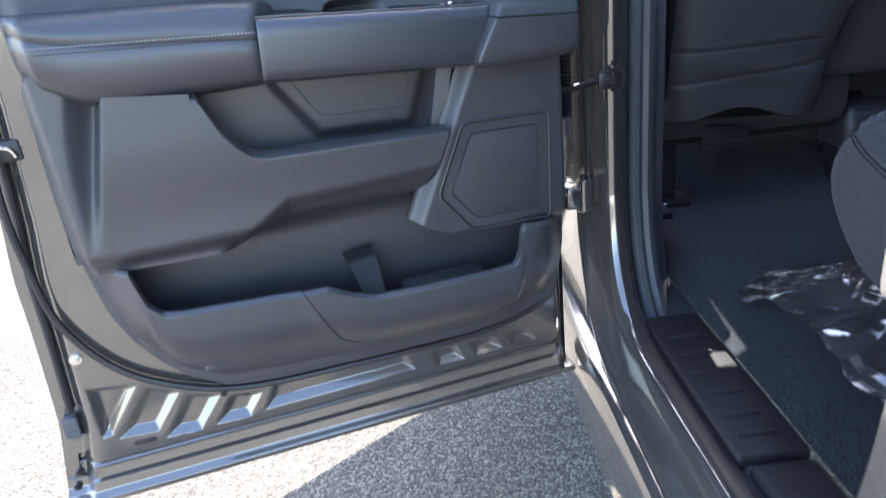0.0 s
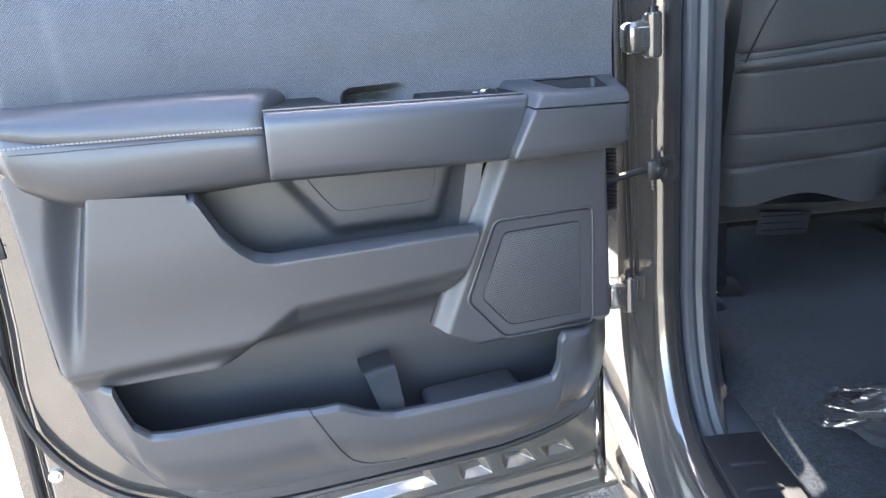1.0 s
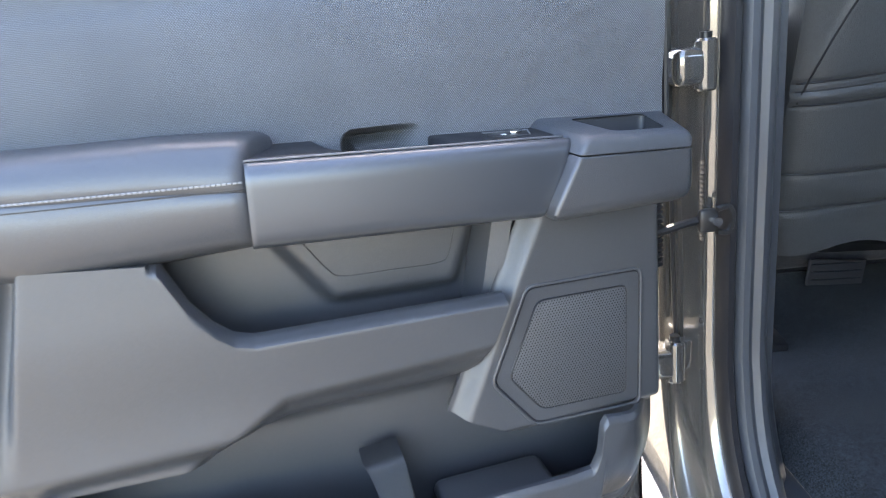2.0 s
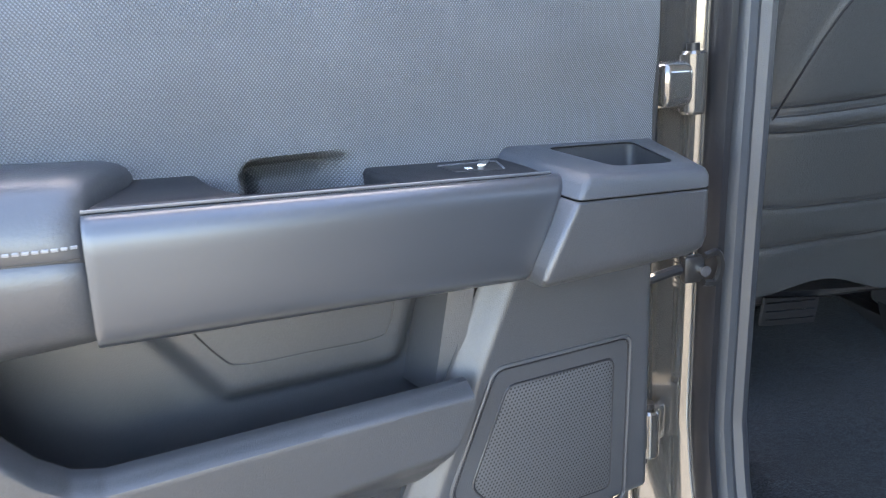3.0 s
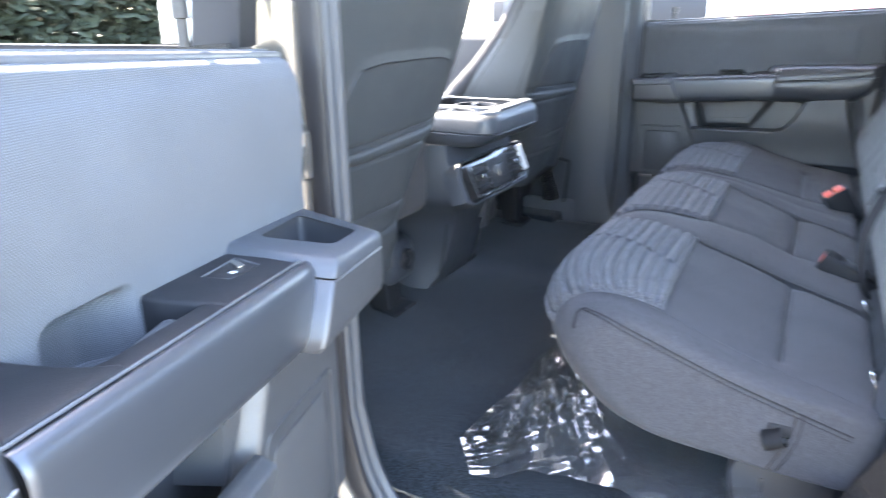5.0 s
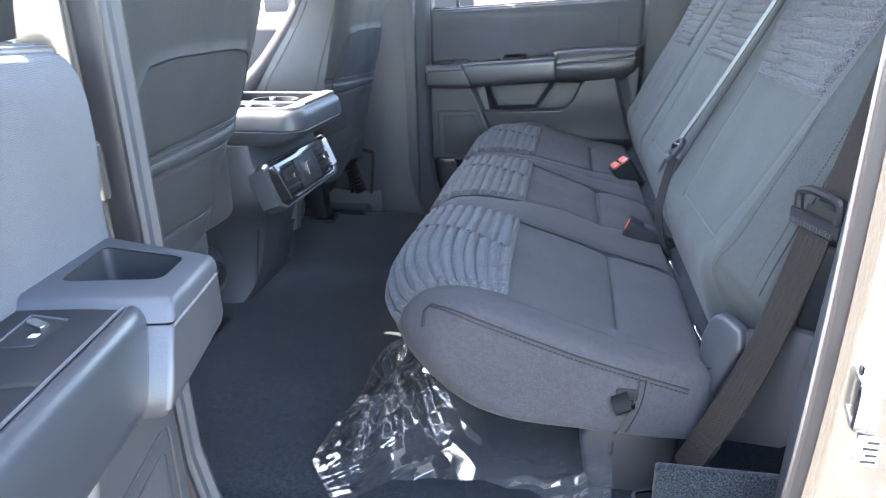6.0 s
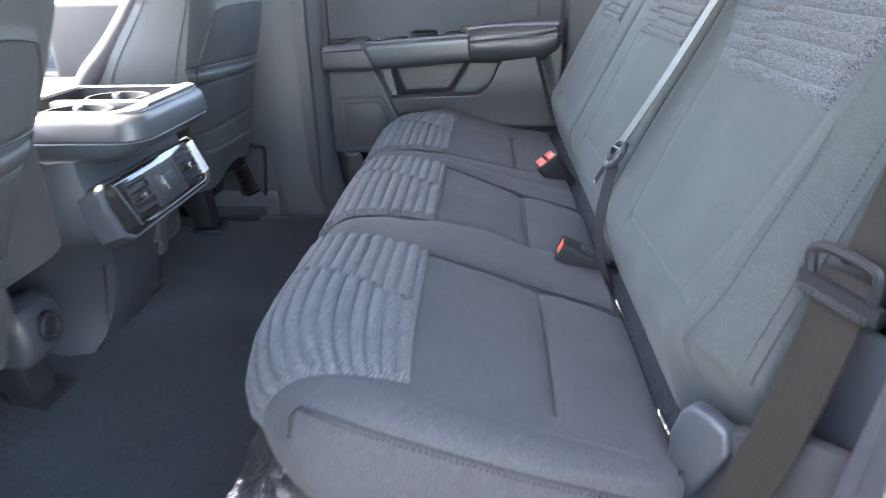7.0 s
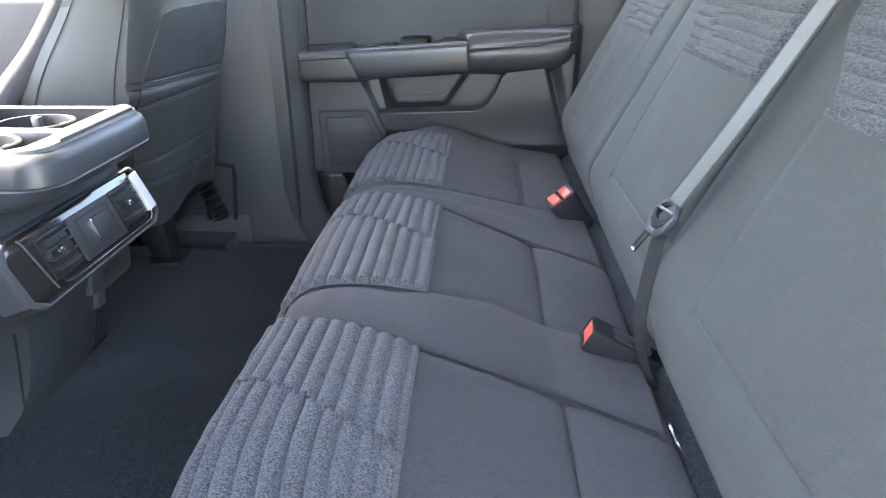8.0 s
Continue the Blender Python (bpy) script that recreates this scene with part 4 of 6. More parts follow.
for x0, x1 in ((-0.93, -0.62), (0.62, 0.93)):
    part("rear_corner", block((x0, -1.19, 1.40), (x1, -1.12, 1.87), 0.02), PAINT, cab)


def front_door(m, label):
    """A front door: along x from the hinge, y into the cab, z up."""
    d = thing("front_door", label, "door", m)
    part("skin", block((0.0, -0.02, 0.54), (1.10, 0.05, 1.36), 0.015, 3), PAINT, d)
    part("trim", block((0.06, 0.05, 0.68), (1.04, 0.09, 1.37), 0.015, 3), PLASTIC, d, "dark grey door trim")
    part("armrest", block((0.30, 0.088, 1.08), (1.02, 0.16, 1.16), 0.02, 3), LEATHER, d)
    part("pocket", block((0.12, 0.088, 0.72), (0.95, 0.13, 0.86), 0.02, 3), PLASTIC, d)
    part("window_frame", tube(curve([(0.10, 0.0, 1.36), (0.45, -0.02, 1.66), (0.70, -0.04, 1.83), (1.02, -0.04, 1.83), (1.06, -0.03, 1.70), (1.08, 0.0, 1.36)], 6), 0.024, 8), PLASTIC_DARK, d)
    mir = part("mirror_housing", block((0.10, -0.27, 1.33), (0.22, -0.06, 1.55), 0.035, 4), PAINT, d, "grey door mirror housing")
    part("mirror_glass", block((0.218, -0.255, 1.345), (0.224, -0.075, 1.535), 0.001), CHROME, mir)
    return d


front_door(Matrix(((-0.79, 0.61, 0, -0.94), (-0.61, -0.79, 0, 1.20), (0, 0, 1, 0), (0, 0, 0, 1))), "open grey front truck door with mirror")
front_door(Matrix(((0, -1, 0, 0.94), (-1, 0, 0, 1.20), (0, 0, 1, 0), (0, 0, 0, 1))), "closed grey front truck door with dark trim")

# ---------------------------------------------------------------- rear bench

BACK_T = 0.5     # lean of the seat backs: metres back for each metre up
SECTION = [(-0.682, 0.948), (-0.662, 0.966), (-0.60, 0.979), (-0.555, 0.986), (-0.48, 1.008), (-0.40, 1.031), (-0.33, 1.041), (-0.28, 1.041), (-0.245, 1.033), (-0.218, 1.012), (-0.204, 0.980), (-0.210, 0.948), (-0.238, 0.912),
           (-0.29, 0.880), (-0.36, 0.864), (-0.46, 0.854), (-0.60, 0.852), (-0.68, 0.856)]
# seams that run back along the bench: near cushion, both sides of the cover strip, middle cushion
LINE_A = [(-0.23, -0.195), (-0.25, -0.22), (-0.30, -0.232), (-0.36, -0.252), (-0.40, -0.268), (-0.48, -0.278), (-0.56, -0.290), (-0.665, -0.333)]
LINE_B = [(-0.23, -0.150), (-0.30, -0.141), (-0.36, -0.147), (-0.40, -0.133), (-0.48, -0.118), (-0.553, -0.141), (-0.665, -0.168)]
LINE_C = [(-0.23, 0.225), (-0.30, 0.215), (-0.393, 0.190), (-0.554, 0.137), (-0.665, 0.085)]
LINE_D = [(-0.23, 0.262), (-0.30, 0.272), (-0.398, 0.288), (-0.55, 0.318), (-0.665, 0.305)]


def cushion_top(y):
    return lerp([(-0.66, 0.972), (-0.60, 0.980), (-0.555, 0.986), (-0.48, 1.008), (-0.40, 1.030), (-0.32, 1.040), (-0.27, 1.039), (-0.235, 1.026), (-0.21, 1.000)], y)


def along(line, y):
    return lerp(sorted(line), y)


def swell(x, x0, x1):
    return 0.007 * math.exp(-((x - (x0 + x1) / 2) / ((x1 - x0) * 0.34)) ** 2)


def dent(x, y, creases, lines):
    z = 0.0
    for (xa, ya), (xb, yb) in creases:
        dd = seg_dist((x, y), (xa, ya), (xb, yb))
        z -= 0.004 * math.exp(-(dd / 0.003) ** 2) + 0.004 * math.exp(-(dd / 0.016) ** 2)
    for line in lines:
        dd = abs(x - along(line, y))
        z -= 0.0025 * math.exp(-(dd / 0.003) ** 2) + 0.0035 * math.exp(-(dd / 0.014) ** 2)
    return z


def corner(e):
    """How far the front of an outer cushion falls back towards its outer end."""
    return 0.088 * (1 - min(1.0, e / 0.26)) ** 2.6


def cushion(parent, x0, x1, creases, lines, patch, side_round=0.03):
    """One seat cushion: padded cover with sewn creases, and a ribbed patch on its front half."""
    sec = [p for p in curve([(0, y, z) for y, z in SECTION], 16)]
    mid = Vector((0, -0.43, 0.94))
    rows = []
    xs = [x0 + side_round * (1 - math.cos(a)) for a in spaced(0, math.pi / 2, 6)] + spaced(x0 + side_round, x1 - side_round, 130)[1:-1] + [x1 - side_round * (1 - math.cos(a)) for a in spaced(math.pi / 2, 0, 6)]
    for x in xs:
        e = min(x - x0, x1 - x)
        k = math.sqrt(max(0.0, 1 - (1 - min(1, e / side_round)) ** 2))
        row = []
        for p in sec:
            d = p - mid
            q = mid + d * (1 - 0.032 * (1 - k) / max(0.12, d.length) * (1.0 if side_round > 0.02 else 0.25))
            z = q.z
            ends = [x - x0] if x0 < -0.6 else [x1 - x] if x1 > 0.7 else []
            for e_ in ends:
                q.y -= corner(e_) * step(-0.46, -0.22, p.y)
            if p.z > 0.96:
                z += dent(x, p.y, creases, lines) + swell(x, x0, x1)
                z += 0.0012 * noise.noise(Vector((x * 16, p.y * 16, 1)))
            row.append((x, q.y, z))
        rows.append(row)
    cov = part("cushion", sheet(rows, close=True, caps=True), FABRIC, parent, "dark charcoal cloth seat cushion")
    for (xa, ya), (xb, yb) in creases:
        pts = []
        for i in range(40):
            f = i / 39
            x, y = xa + (xb - xa) * f, ya + (yb - ya) * f
            pts.append((x, y, lerp([(q.y, q.z) for q in sorted((s for s in sec if s.z > 0.94 and s.y < -0.21), key=lambda s: s.y)], y) + dent(x, y, creases, lines) + swell(x, x0, x1) + 0.0022))
        part("crease", tube(pts, lambda k: 0.0014 * (1 - 0.7 * abs(2 * k - 1) ** 3), 5), RUBBER, cov)
    # ribbed patch: padded ribs along x, side by side towards the front
    px0, px1, lean = patch
    path = [p for p in curve([(0, y, z) for y, z in SECTION], 30) if p.y > -0.401 and p.z > 0.975]
    arc = [0.0]
    for a, b in zip(path, path[1:]):
        arc.append(arc[-1] + (b - a).length)
    total = arc[-1]
    rows = []
    for i, p in enumerate(path):
        a, b = path[max(0, i - 1)], path[min(len(path) - 1, i + 1)]
        t = (b - a).normalized()
        nrm = Vector((0, -t.z, t.y))
        if nrm.z < 0:
            nrm = -nrm
        row = []
        a_ = arc[i] / total
        top_x = along(lean, p.y) - 0.004 if lean else px1
        for x in spaced(px0, top_x, 140):
            f = (x - px0) / (px1 - px0)
            cut = 0.44 + 0.44 * (math.floor(a_ * 24) + 0.5) / 24
            shift = 0.5 if f > cut else 0.0
            ph = (a_ * 12 + shift) % 1.0
            rib = abs(math.sin(math.pi * ph)) ** 0.42
            rib *= 0.92 + 0.16 * noise.noise(Vector((x * 25, math.floor(a_ * 12 + shift) * 3.1, 2)))
            near_cut = abs(f - cut) < 0.005
            edge = min(1.0, min(x - px0, top_x - x) / 0.007, arc[i] / 0.005, (total - arc[i]) / 0.006)
            h = 0.001 + max(0.0, edge) * (0.0105 * rib * (0.72 if near_cut else 1)) + swell(x, x0, x1) * max(0.0, nrm.z)
            pt = Vector((x, p.y, p.z)) + nrm * h
            e_ = x - x0 if x0 < -0.6 else x1 - x if x1 > 0.7 else 1.0
            pt.y -= corner(e_) * step(-0.46, -0.22, p.y)
            row.append(pt)
        rows.append(row)
    part("ribbed_patch", sheet(rows), HEATHER, cov, "heather grey ribbed cloth panel")
    return cov


def back_y(z):
    return -0.62 - BACK_T * (z - 1.0)


def back_depth(x, z, x0, x1, p0, p1, z1):
    """How far the cover lies behind the plane of the seat backs."""
    outer = x < -0.60 or x > 0.70
    r = 0.085 if outer else 0.03
    e = min(x - x0, x1 - x)
    k = math.sqrt(max(0.0, 1 - (1 - min(1, e / r)) ** 2))
    d = (0.075 if outer else 0.005) * (1 - k)
    cut = step(-0.560, -0.640, x)
    low = 1.105 + 0.035 * step(0.70, 0.76, x)
    d += 0.075 * step(low - 0.010, low - 0.125, z) * (1 - cut) + 0.09 * step(1.105, 1.040, z) * cut + 0.05 * step(z1 - 0.06, z1, z)
    dd = seg_dist((x, z), (p0 + 0.010, 1.116), (p1 - 0.030, 1.110))
    d += 0.0015 * math.exp(-(dd / 0.003) ** 2) + 0.0008 * math.exp(-(dd / 0.010) ** 2)
    for q, s_ in ((p0, -1), (p1, 1)):
        dd = seg_dist((x, z), (q, 1.30), (q - 0.010 * s_, 1.185))
        d += 0.0008 * math.exp(-(dd / 0.005) ** 2)
        dd = seg_dist((x, z), (q - 0.010 * s_, 1.185), (q - 0.030 * s_, 1.112))
        d += 0.0006 * math.exp(-(dd / 0.005) ** 2)
    return d + 0.0015 * noise.noise(Vector((x * 11, z * 11, 4)))


def seat_back(parent, x0, x1, patch, z1=1.62):
    rows = []
    r = 0.03
    p0, p1 = patch
    xs = [x0 + r * (1 - math.cos(a)) for a in spaced(0, math.pi / 2, 6)] + spaced(x0 + r, x1 - r, 120)[1:-1] + [x1 - r * (1 - math.cos(a)) for a in spaced(math.pi / 2, 0, 6)]
    zs = spaced(1.018, 1.25, 90) + spaced(1.255, z1, 60)
    for x in xs:
        row = []
        for z in zs:
            d = back_depth(x, z, x0, x1, p0, p1, z1)
            row.append((x, back_y(z) - d, z - d * BACK_T))
        row.append((x, back_y(z1) - 0.14, z1 - 0.02))
        row.append((x, back_y(1.018) - 0.17, 1.02))
        row.append((x, back_y(1.018) - 0.10, 1.010))
        rows.append(row)
    cov = part("backrest", sheet(rows, close=True, caps=True), BACK_CLOTH, parent, "dark charcoal cloth seat back")
    for f in cov.data.polygons:
        f.use_smooth = len(f.vertices) == 4
    rows = []
    n = Vector((0, 1, BACK_T)).normalized()
    for z in spaced(1.300, z1 - 0.06, 260):
        row = []
        a0, a1 = p0 - 0.016 * step(1.30, 1.40, z), p1 + 0.062 * step(1.305, 1.39, z)
        for x in spaced(a0, a1, 80):
            f = (x - p0) / (p1 - p0)
            a = (z - 1.300) / 0.0145 + 0.05 * math.sin(9 * f)
            cut = 0.72 + 0.10 * math.sin(math.floor(a * 2) * 1.3)
            sh = 0.5 if f > cut else 0.0
            ph = (a + sh) % 1.0
            rib = abs(math.sin(math.pi * ph)) ** 0.30 * (0.92 + 0.2 * noise.noise(Vector((x * 9, math.floor(a + sh) * 2.7, 5))))
            edge = max(0.0, min(1.0, min(x - a0, a1 - x) / 0.012, (z - 1.3) / 0.006))
            d_ = back_depth(x, z, x0, x1, p0, p1, z1)
            row.append(Vector((x, back_y(z) - d_, z - BACK_T * d_)) + n * (0.0003 + 0.0066 * rib * edge))
        rows.append(row)
    part("ribbed_patch", sheet(rows), HEATHER, cov, "heather grey ribbed cloth panel")
    for pts, w in (([(p0 + 0.010 + (p1 - p0 - 0.040) * i / 24, 1.116 - 0.006 * i / 24) for i in range(25)], 0.0007),):
        part("seam", tube([(x, back_y(z) - back_depth(x, z, x0, x1, p0, p1, z1) + 0.0002, z - BACK_T * back_depth(x, z, x0, x1, p0, p1, z1)) for x, z in pts], lambda k: w * (1 - 0.6 * abs(2 * k - 1) ** 3), 5), RUBBER, cov)
    return cov


def stitches(points, parent, radius=0.0008, gap=0.45, n=16, mat=None, name="stitching"):
    """Short sewn stitches along a line."""
    bm = bmesh.new()
    line = curve(points, n)
    for a, b in zip(line, line[1:]):
        tube([a, a.lerp(b, 1 - gap)], radius, 4, bm=bm)
    return part(name, bm, mat or THREAD_DARK, parent)


near_seat = thing("rear_seat", "charcoal cloth rear seat with heather ribbed panels beside the open door", "seat", group="rear seats")
mid_seat = thing("rear_seat", "charcoal cloth middle rear seat with belt across its back", "seat", group="rear seats")
far_seat = thing("rear_seat", "charcoal cloth rear seat beside the closed door", "seat", group="rear seats")
near_cushion = cushion(near_seat, -0.655, -0.176, [((-0.580, -0.557), (-0.300, -0.559))], [LINE_A], (-0.600, -0.268, LINE_A))
mid_cushion = cushion(mid_seat, -0.174, 0.238, [((-0.136, -0.553), (0.135, -0.554))], [LINE_B, LINE_C], (-0.137, 0.187, LINE_C), 0.016)
far_cushion = cushion(far_seat, 0.240, 0.775, [((0.322, -0.551), (0.603, -0.550))], [LINE_D], (0.290, 0.655, None))


# cover strip between the near and middle cushions, with a sewn line down each side
rows = []
for y in spaced(-0.662, -0.222, 60):
    a, b = along(LINE_A, y), along(LINE_B, y)
    rows.append([(a + (b - a) * f, y, cushion_top(y) + h + 0.0015 * noise.noise(Vector((f * 3, y * 16, 0)))) for f, h in ((0, 0.0012), (0.06, 0.004), (0.2, 0.0065), (0.4, 0.0075), (0.6, 0.0075), (0.8, 0.006), (0.94, 0.0048), (1, 0.0030))])
part("cover_strip", sheet(rows), FABRIC, near_cushion)
rows = []
for y in spaced(-0.662, -0.232, 60):
    a, b = along(LINE_C, y), along(LINE_D, y)
    rows.append([(a + (b - a) * f, y, cushion_top(y) + h) for f, h in ((0, 0.0005), (0.08, 0.0035), (0.3, 0.006), (0.47, 0.0058), (0.5, 0.0048), (0.53, 0.0058), (0.7, 0.006), (0.92, 0.0035), (1, 0.0005))])
part("cover_strip", sheet(rows), FABRIC, mid_cushion)
for line, owner, r_ in ((LINE_A, near_cushion, 0.0009), (LINE_C, mid_cushion, 0.0007), (LINE_D, far_cushion, 0.0007)):
    ys = [y for y in spaced(-0.655, -0.235, 40)]
    part("seam", tube([(along(line, y), y, cushion_top(y) + 0.0030) for y in ys], r_, 5), RUBBER, owner)
stitches([(along(LINE_A, y) + 0.007, y, cushion_top(y) + 0.0053) for y in spaced(-0.65, -0.24, 12)], near_cushion, 0.0005, 0.4, 10, THREAD_GREY)

# side cover of the near cushion: seams, stitches and the release strap
SIDE = [(-0.654, -0.286, 1.002), (-0.648, -0.284, 1.021), (-0.643, -0.287, 1.033), (-0.640, -0.295, 1.039), (-0.645, -0.307, 1.039), (-0.652, -0.342, 1.031), (-0.655, -0.377, 1.020), (-0.655, -0.444, 0.997), (-0.656, -0.512, 0.975), (-0.656, -0.580, 0.957), (-0.656, -0.648, 0.940)]
cover = BVHTree.FromPolygons([v.co for v in near_cushion.data.vertices], [p.vertices for p in near_cushion.data.polygons])


def laid(points, lift, n=8):
    """The line, laid on the cushion's cover and lifted a little off it."""
    out = []
    for p in curve(points, n):
        co, nr = cover.find_nearest(Vector(p))[:2]
        if nr.dot(co - Vector((-0.4, -0.43, 0.95))) < 0:
            nr = -nr
        out.append(co + nr * lift)
    return out


part("side_seam", tube(laid(SIDE, 0.0002), 0.0013, 6), THREAD_DARK, near_cushion)
stitches(laid([(x, y - 0.002 * (z > 1.03), z - 0.0065) for x, y, z in SIDE[3:]], 0.0006, 6), near_cushion, 0.0011, 0.4, 2)
stitches(laid([(x, y - 0.006, z) for x, y, z in SIDE[:3]], 0.0009, 4), near_cushion, 0.0007, 0.45, 4)
part("side_seam", tube(laid([(-0.656, -0.585, 0.957), (-0.656, -0.584, 0.93), (-0.656, -0.575, 0.895), (-0.655, -0.565, 0.869), (-0.650, -0.560, 0.858)], 0.0003), 0.0016, 5), RUBBER, near_cushion)
stitches(laid([(-0.656, -0.594, 0.950), (-0.656, -0.592, 0.92), (-0.656, -0.584, 0.89), (-0.655, -0.574, 0.866)], 0.0006, 4), near_cushion, 0.0011, 0.4, 3)
stitches(laid([(-0.605, -0.386, 1.036), (-0.610, -0.443, 1.021), (-0.613, -0.514, 0.999), (-0.618, -0.583, 0.983), (-0.631, -0.645, 0.972)], 0.0006, 4), near_cushion, 0.0007, 0.45, 6, THREAD_GREY)
# loop of strap that comes out of a small dark slot
rows = []
for a in spaced(0.0, math.pi, 14):
    c, d = math.cos(a), math.sin(a)
    rows.append([(-0.654 - 0.020 * d, -0.567 + 0.006 * c + k * 0.010, 0.9165 + 0.010 * c - 0.005 * d - k * 0.006) for k in (-1, 0, 1)])
bm = sheet(rows)
bmesh.ops.solidify(bm, geom=bm.faces[:], thickness=0.0015)
part("release_strap", bm, PLASTIC_DARK, near_cushion, "dark seat release strap loop")
part("strap_slot", block((-0.6565, -0.586, 0.917), (-0.652, -0.556, 0.934), 0.004, 3), THREAD_DARK, near_cushion)

near_back = seat_back(near_seat, -0.660, -0.176, (-0.578, -0.285))
seat_back(mid_seat, -0.175, 0.268, (-0.128, 0.163))
seat_back(far_seat, 0.269, 0.79, (0.362, 0.629))
EDGE_LINE = [(-0.652, 1.100), (-0.650, 1.135), (-0.648, 1.165), (-0.646, 1.195), (-0.640, 1.28), (-0.630, 1.40), (-0.620, 1.55)]
for dx, r_ in ((0.0, 0.0011), (0.006, 0.0)):
    pts = [(x + dx, back_y(z) - back_depth(x + dx, z, -0.660, -0.176, -0.578, -0.285, 1.62), z - BACK_T * back_depth(x + dx, z, -0.660, -0.176, -0.578, -0.285, 1.62)) for x, z in EDGE_LINE]
    if r_:
        part("edge_seam", tube(curve(pts, 8), r_, 5), RUBBER, near_back)
    else:
        stitches(pts, near_back, 0.0008, 0.4, 24)
stitches([(x, back_y(z) + 0.0005 - back_depth(x, z, -0.660, -0.176, -0.578, -0.285, 1.62), z) for x, z in ((-0.590, 1.062), (-0.602, 1.10), (-0.609, 1.137), (-0.606, 1.19), (-0.602, 1.25), (-0.598, 1.298))], near_back, 0.0006, 0.45, 18)

# under the seat and in the gap behind the cushions
base = thing("bench_support", "black steel support under the rear bench", "bench support")
for x in (-0.585, -0.16, 0.28, 0.68):
    leg = part("leg", prism([(-0.655, 0.72), (-0.655, 0.85), (-0.53, 0.85), (-0.515, 0.815), (-0.525, 0.75), (-0.54, 0.72)], "x", x - 0.022, x + 0.022, 0.010, 3), PLASTIC_MID, base, "dark bench bracket with a slot")
    part("slot", prism([(-0.565, 0.790), (-0.557, 0.790), (-0.557, 0.815), (-0.565, 0.815)], "x", x - 0.0235, x - 0.018, 0.002), RUBBER, leg)
part("pan", block((-0.60, -0.64, 0.845), (0.74, -0.36, 0.862), 0.006), STEEL, base)
bm = sheet([[(x, y, z + 0.004 * noise.noise(Vector((x * 14, y * 9, 3)))) for x in spaced(-0.635, 0.75, 60)] for y, z in ((-0.62, 0.90), (-0.655, 0.945), (-0.685, 0.968), (-0.74, 1.0))])
part("gap_cloth", bm, CARPET, base)
for x in (-0.36, -0.60):
    part("anchor_wire", tube(curve([(x - 0.018, -0.672, 0.985), (x - 0.014, -0.660, 1.000), (x + 0.014, -0.660, 1.000), (x + 0.018, -0.672, 0.985)], 6), 0.0016, 6), CHROME, base)
part("latch_hook", tube(curve([(-0.655, -0.650, 0.752), (-0.665, -0.625, 0.756), (-0.660, -0.600, 0.754), (-0.640, -0.596, 0.752), (-0.630, -0.620, 0.752)], 6), 0.0035, 6), CHROME, base)


# ---------------------------------------------------------------- seat belts and buckles
def strap(points, width, across, thick=0.0012, n=10):
    """A flat strap along a line; across gives the direction of its width."""
    path = curve(points, n)
    w = Vector(across).normalized() * width / 2
    rows = []
    for i, p in enumerate(path):
        t = (path[min(len(path) - 1, i + 1)] - path[max(0, i - 1)]).normalized()
        nr = t.cross(w).normalized() * thick
        rows.append([p - w + nr, p + w + nr, p + w - nr, p - w - nr])
    return sheet(rows, close=True, caps=True)


belt = thing("seat_belt", "dark brown-grey webbing seat belt with guide loop and lower anchor", "seat belt", Matrix.Translation((0.176, 0.037, -0.168)) @ Matrix.Scale(1.11, 4))
ACROSS = (0.91, 0.41, 0.0)
web = part("webbing", strap([(-0.778, -0.714, 1.232), (-0.781, -0.708, 1.205), (-0.783, -0.701, 1.172), (-0.786, -0.685, 1.106), (-0.786, -0.665, 1.035), (-0.783, -0.634, 0.955), (-0.772, -0.618, 0.905)], 0.040, ACROSS), WEBBING, belt, "brown-grey ribbed belt webbing")
for k in (-0.0165, -0.010, -0.0035, 0.0035, 0.010, 0.0165):
    part("rib", tube(curve([(x - 0.0005 + k * 0.91, y + 0.0011 + k * 0.41, z) for x, y, z in ((-0.781, -0.708, 1.205), (-0.783, -0.701, 1.172), (-0.786, -0.685, 1.106), (-0.786, -0.665, 1.035), (-0.783, -0.634, 0.955))], 8), 0.0009, 4), WEBBING, web)
part("sewn_end", strap([(-0.7845, -0.637, 0.962), (-0.778, -0.622, 0.918)], 0.039, ACROSS, 0.0028), WEBBING, belt)
for i in range(6):
    z = 0.955 - i * 0.006
    stitches([(-0.803, -0.640 + 0.4 * (0.955 - z), z), (-0.767, -0.624 + 0.4 * (0.955 - z), z)], belt, 0.0007, 0.4, 12, name="sewn_row")
part("upper_webbing", strap([(-0.782, -0.722, 1.236), (-0.785, -0.755, 1.40), (-0.790, -0.80, 1.62)], 0.040, ACROSS), WEBBING, belt)
part("guide_loop", tube(curve([(-0.757, -0.698, 1.226), (-0.756, -0.697, 1.240), (-0.760, -0.699, 1.2460), (-0.772, -0.706, 1.2480), (-0.795, -0.718, 1.244), (-0.800, -0.720, 1.238), (-0.800, -0.720, 1.222)], 6), 0.0046, 8), PLASTIC_DARK, belt, "dark plastic belt guide loop")
part("guide_bar", strap([(-0.754, -0.694, 1.222), (-0.809, -0.721, 1.216)], 0.012, (0, 0, 1), 0.0035), PLASTIC_DARK, belt)
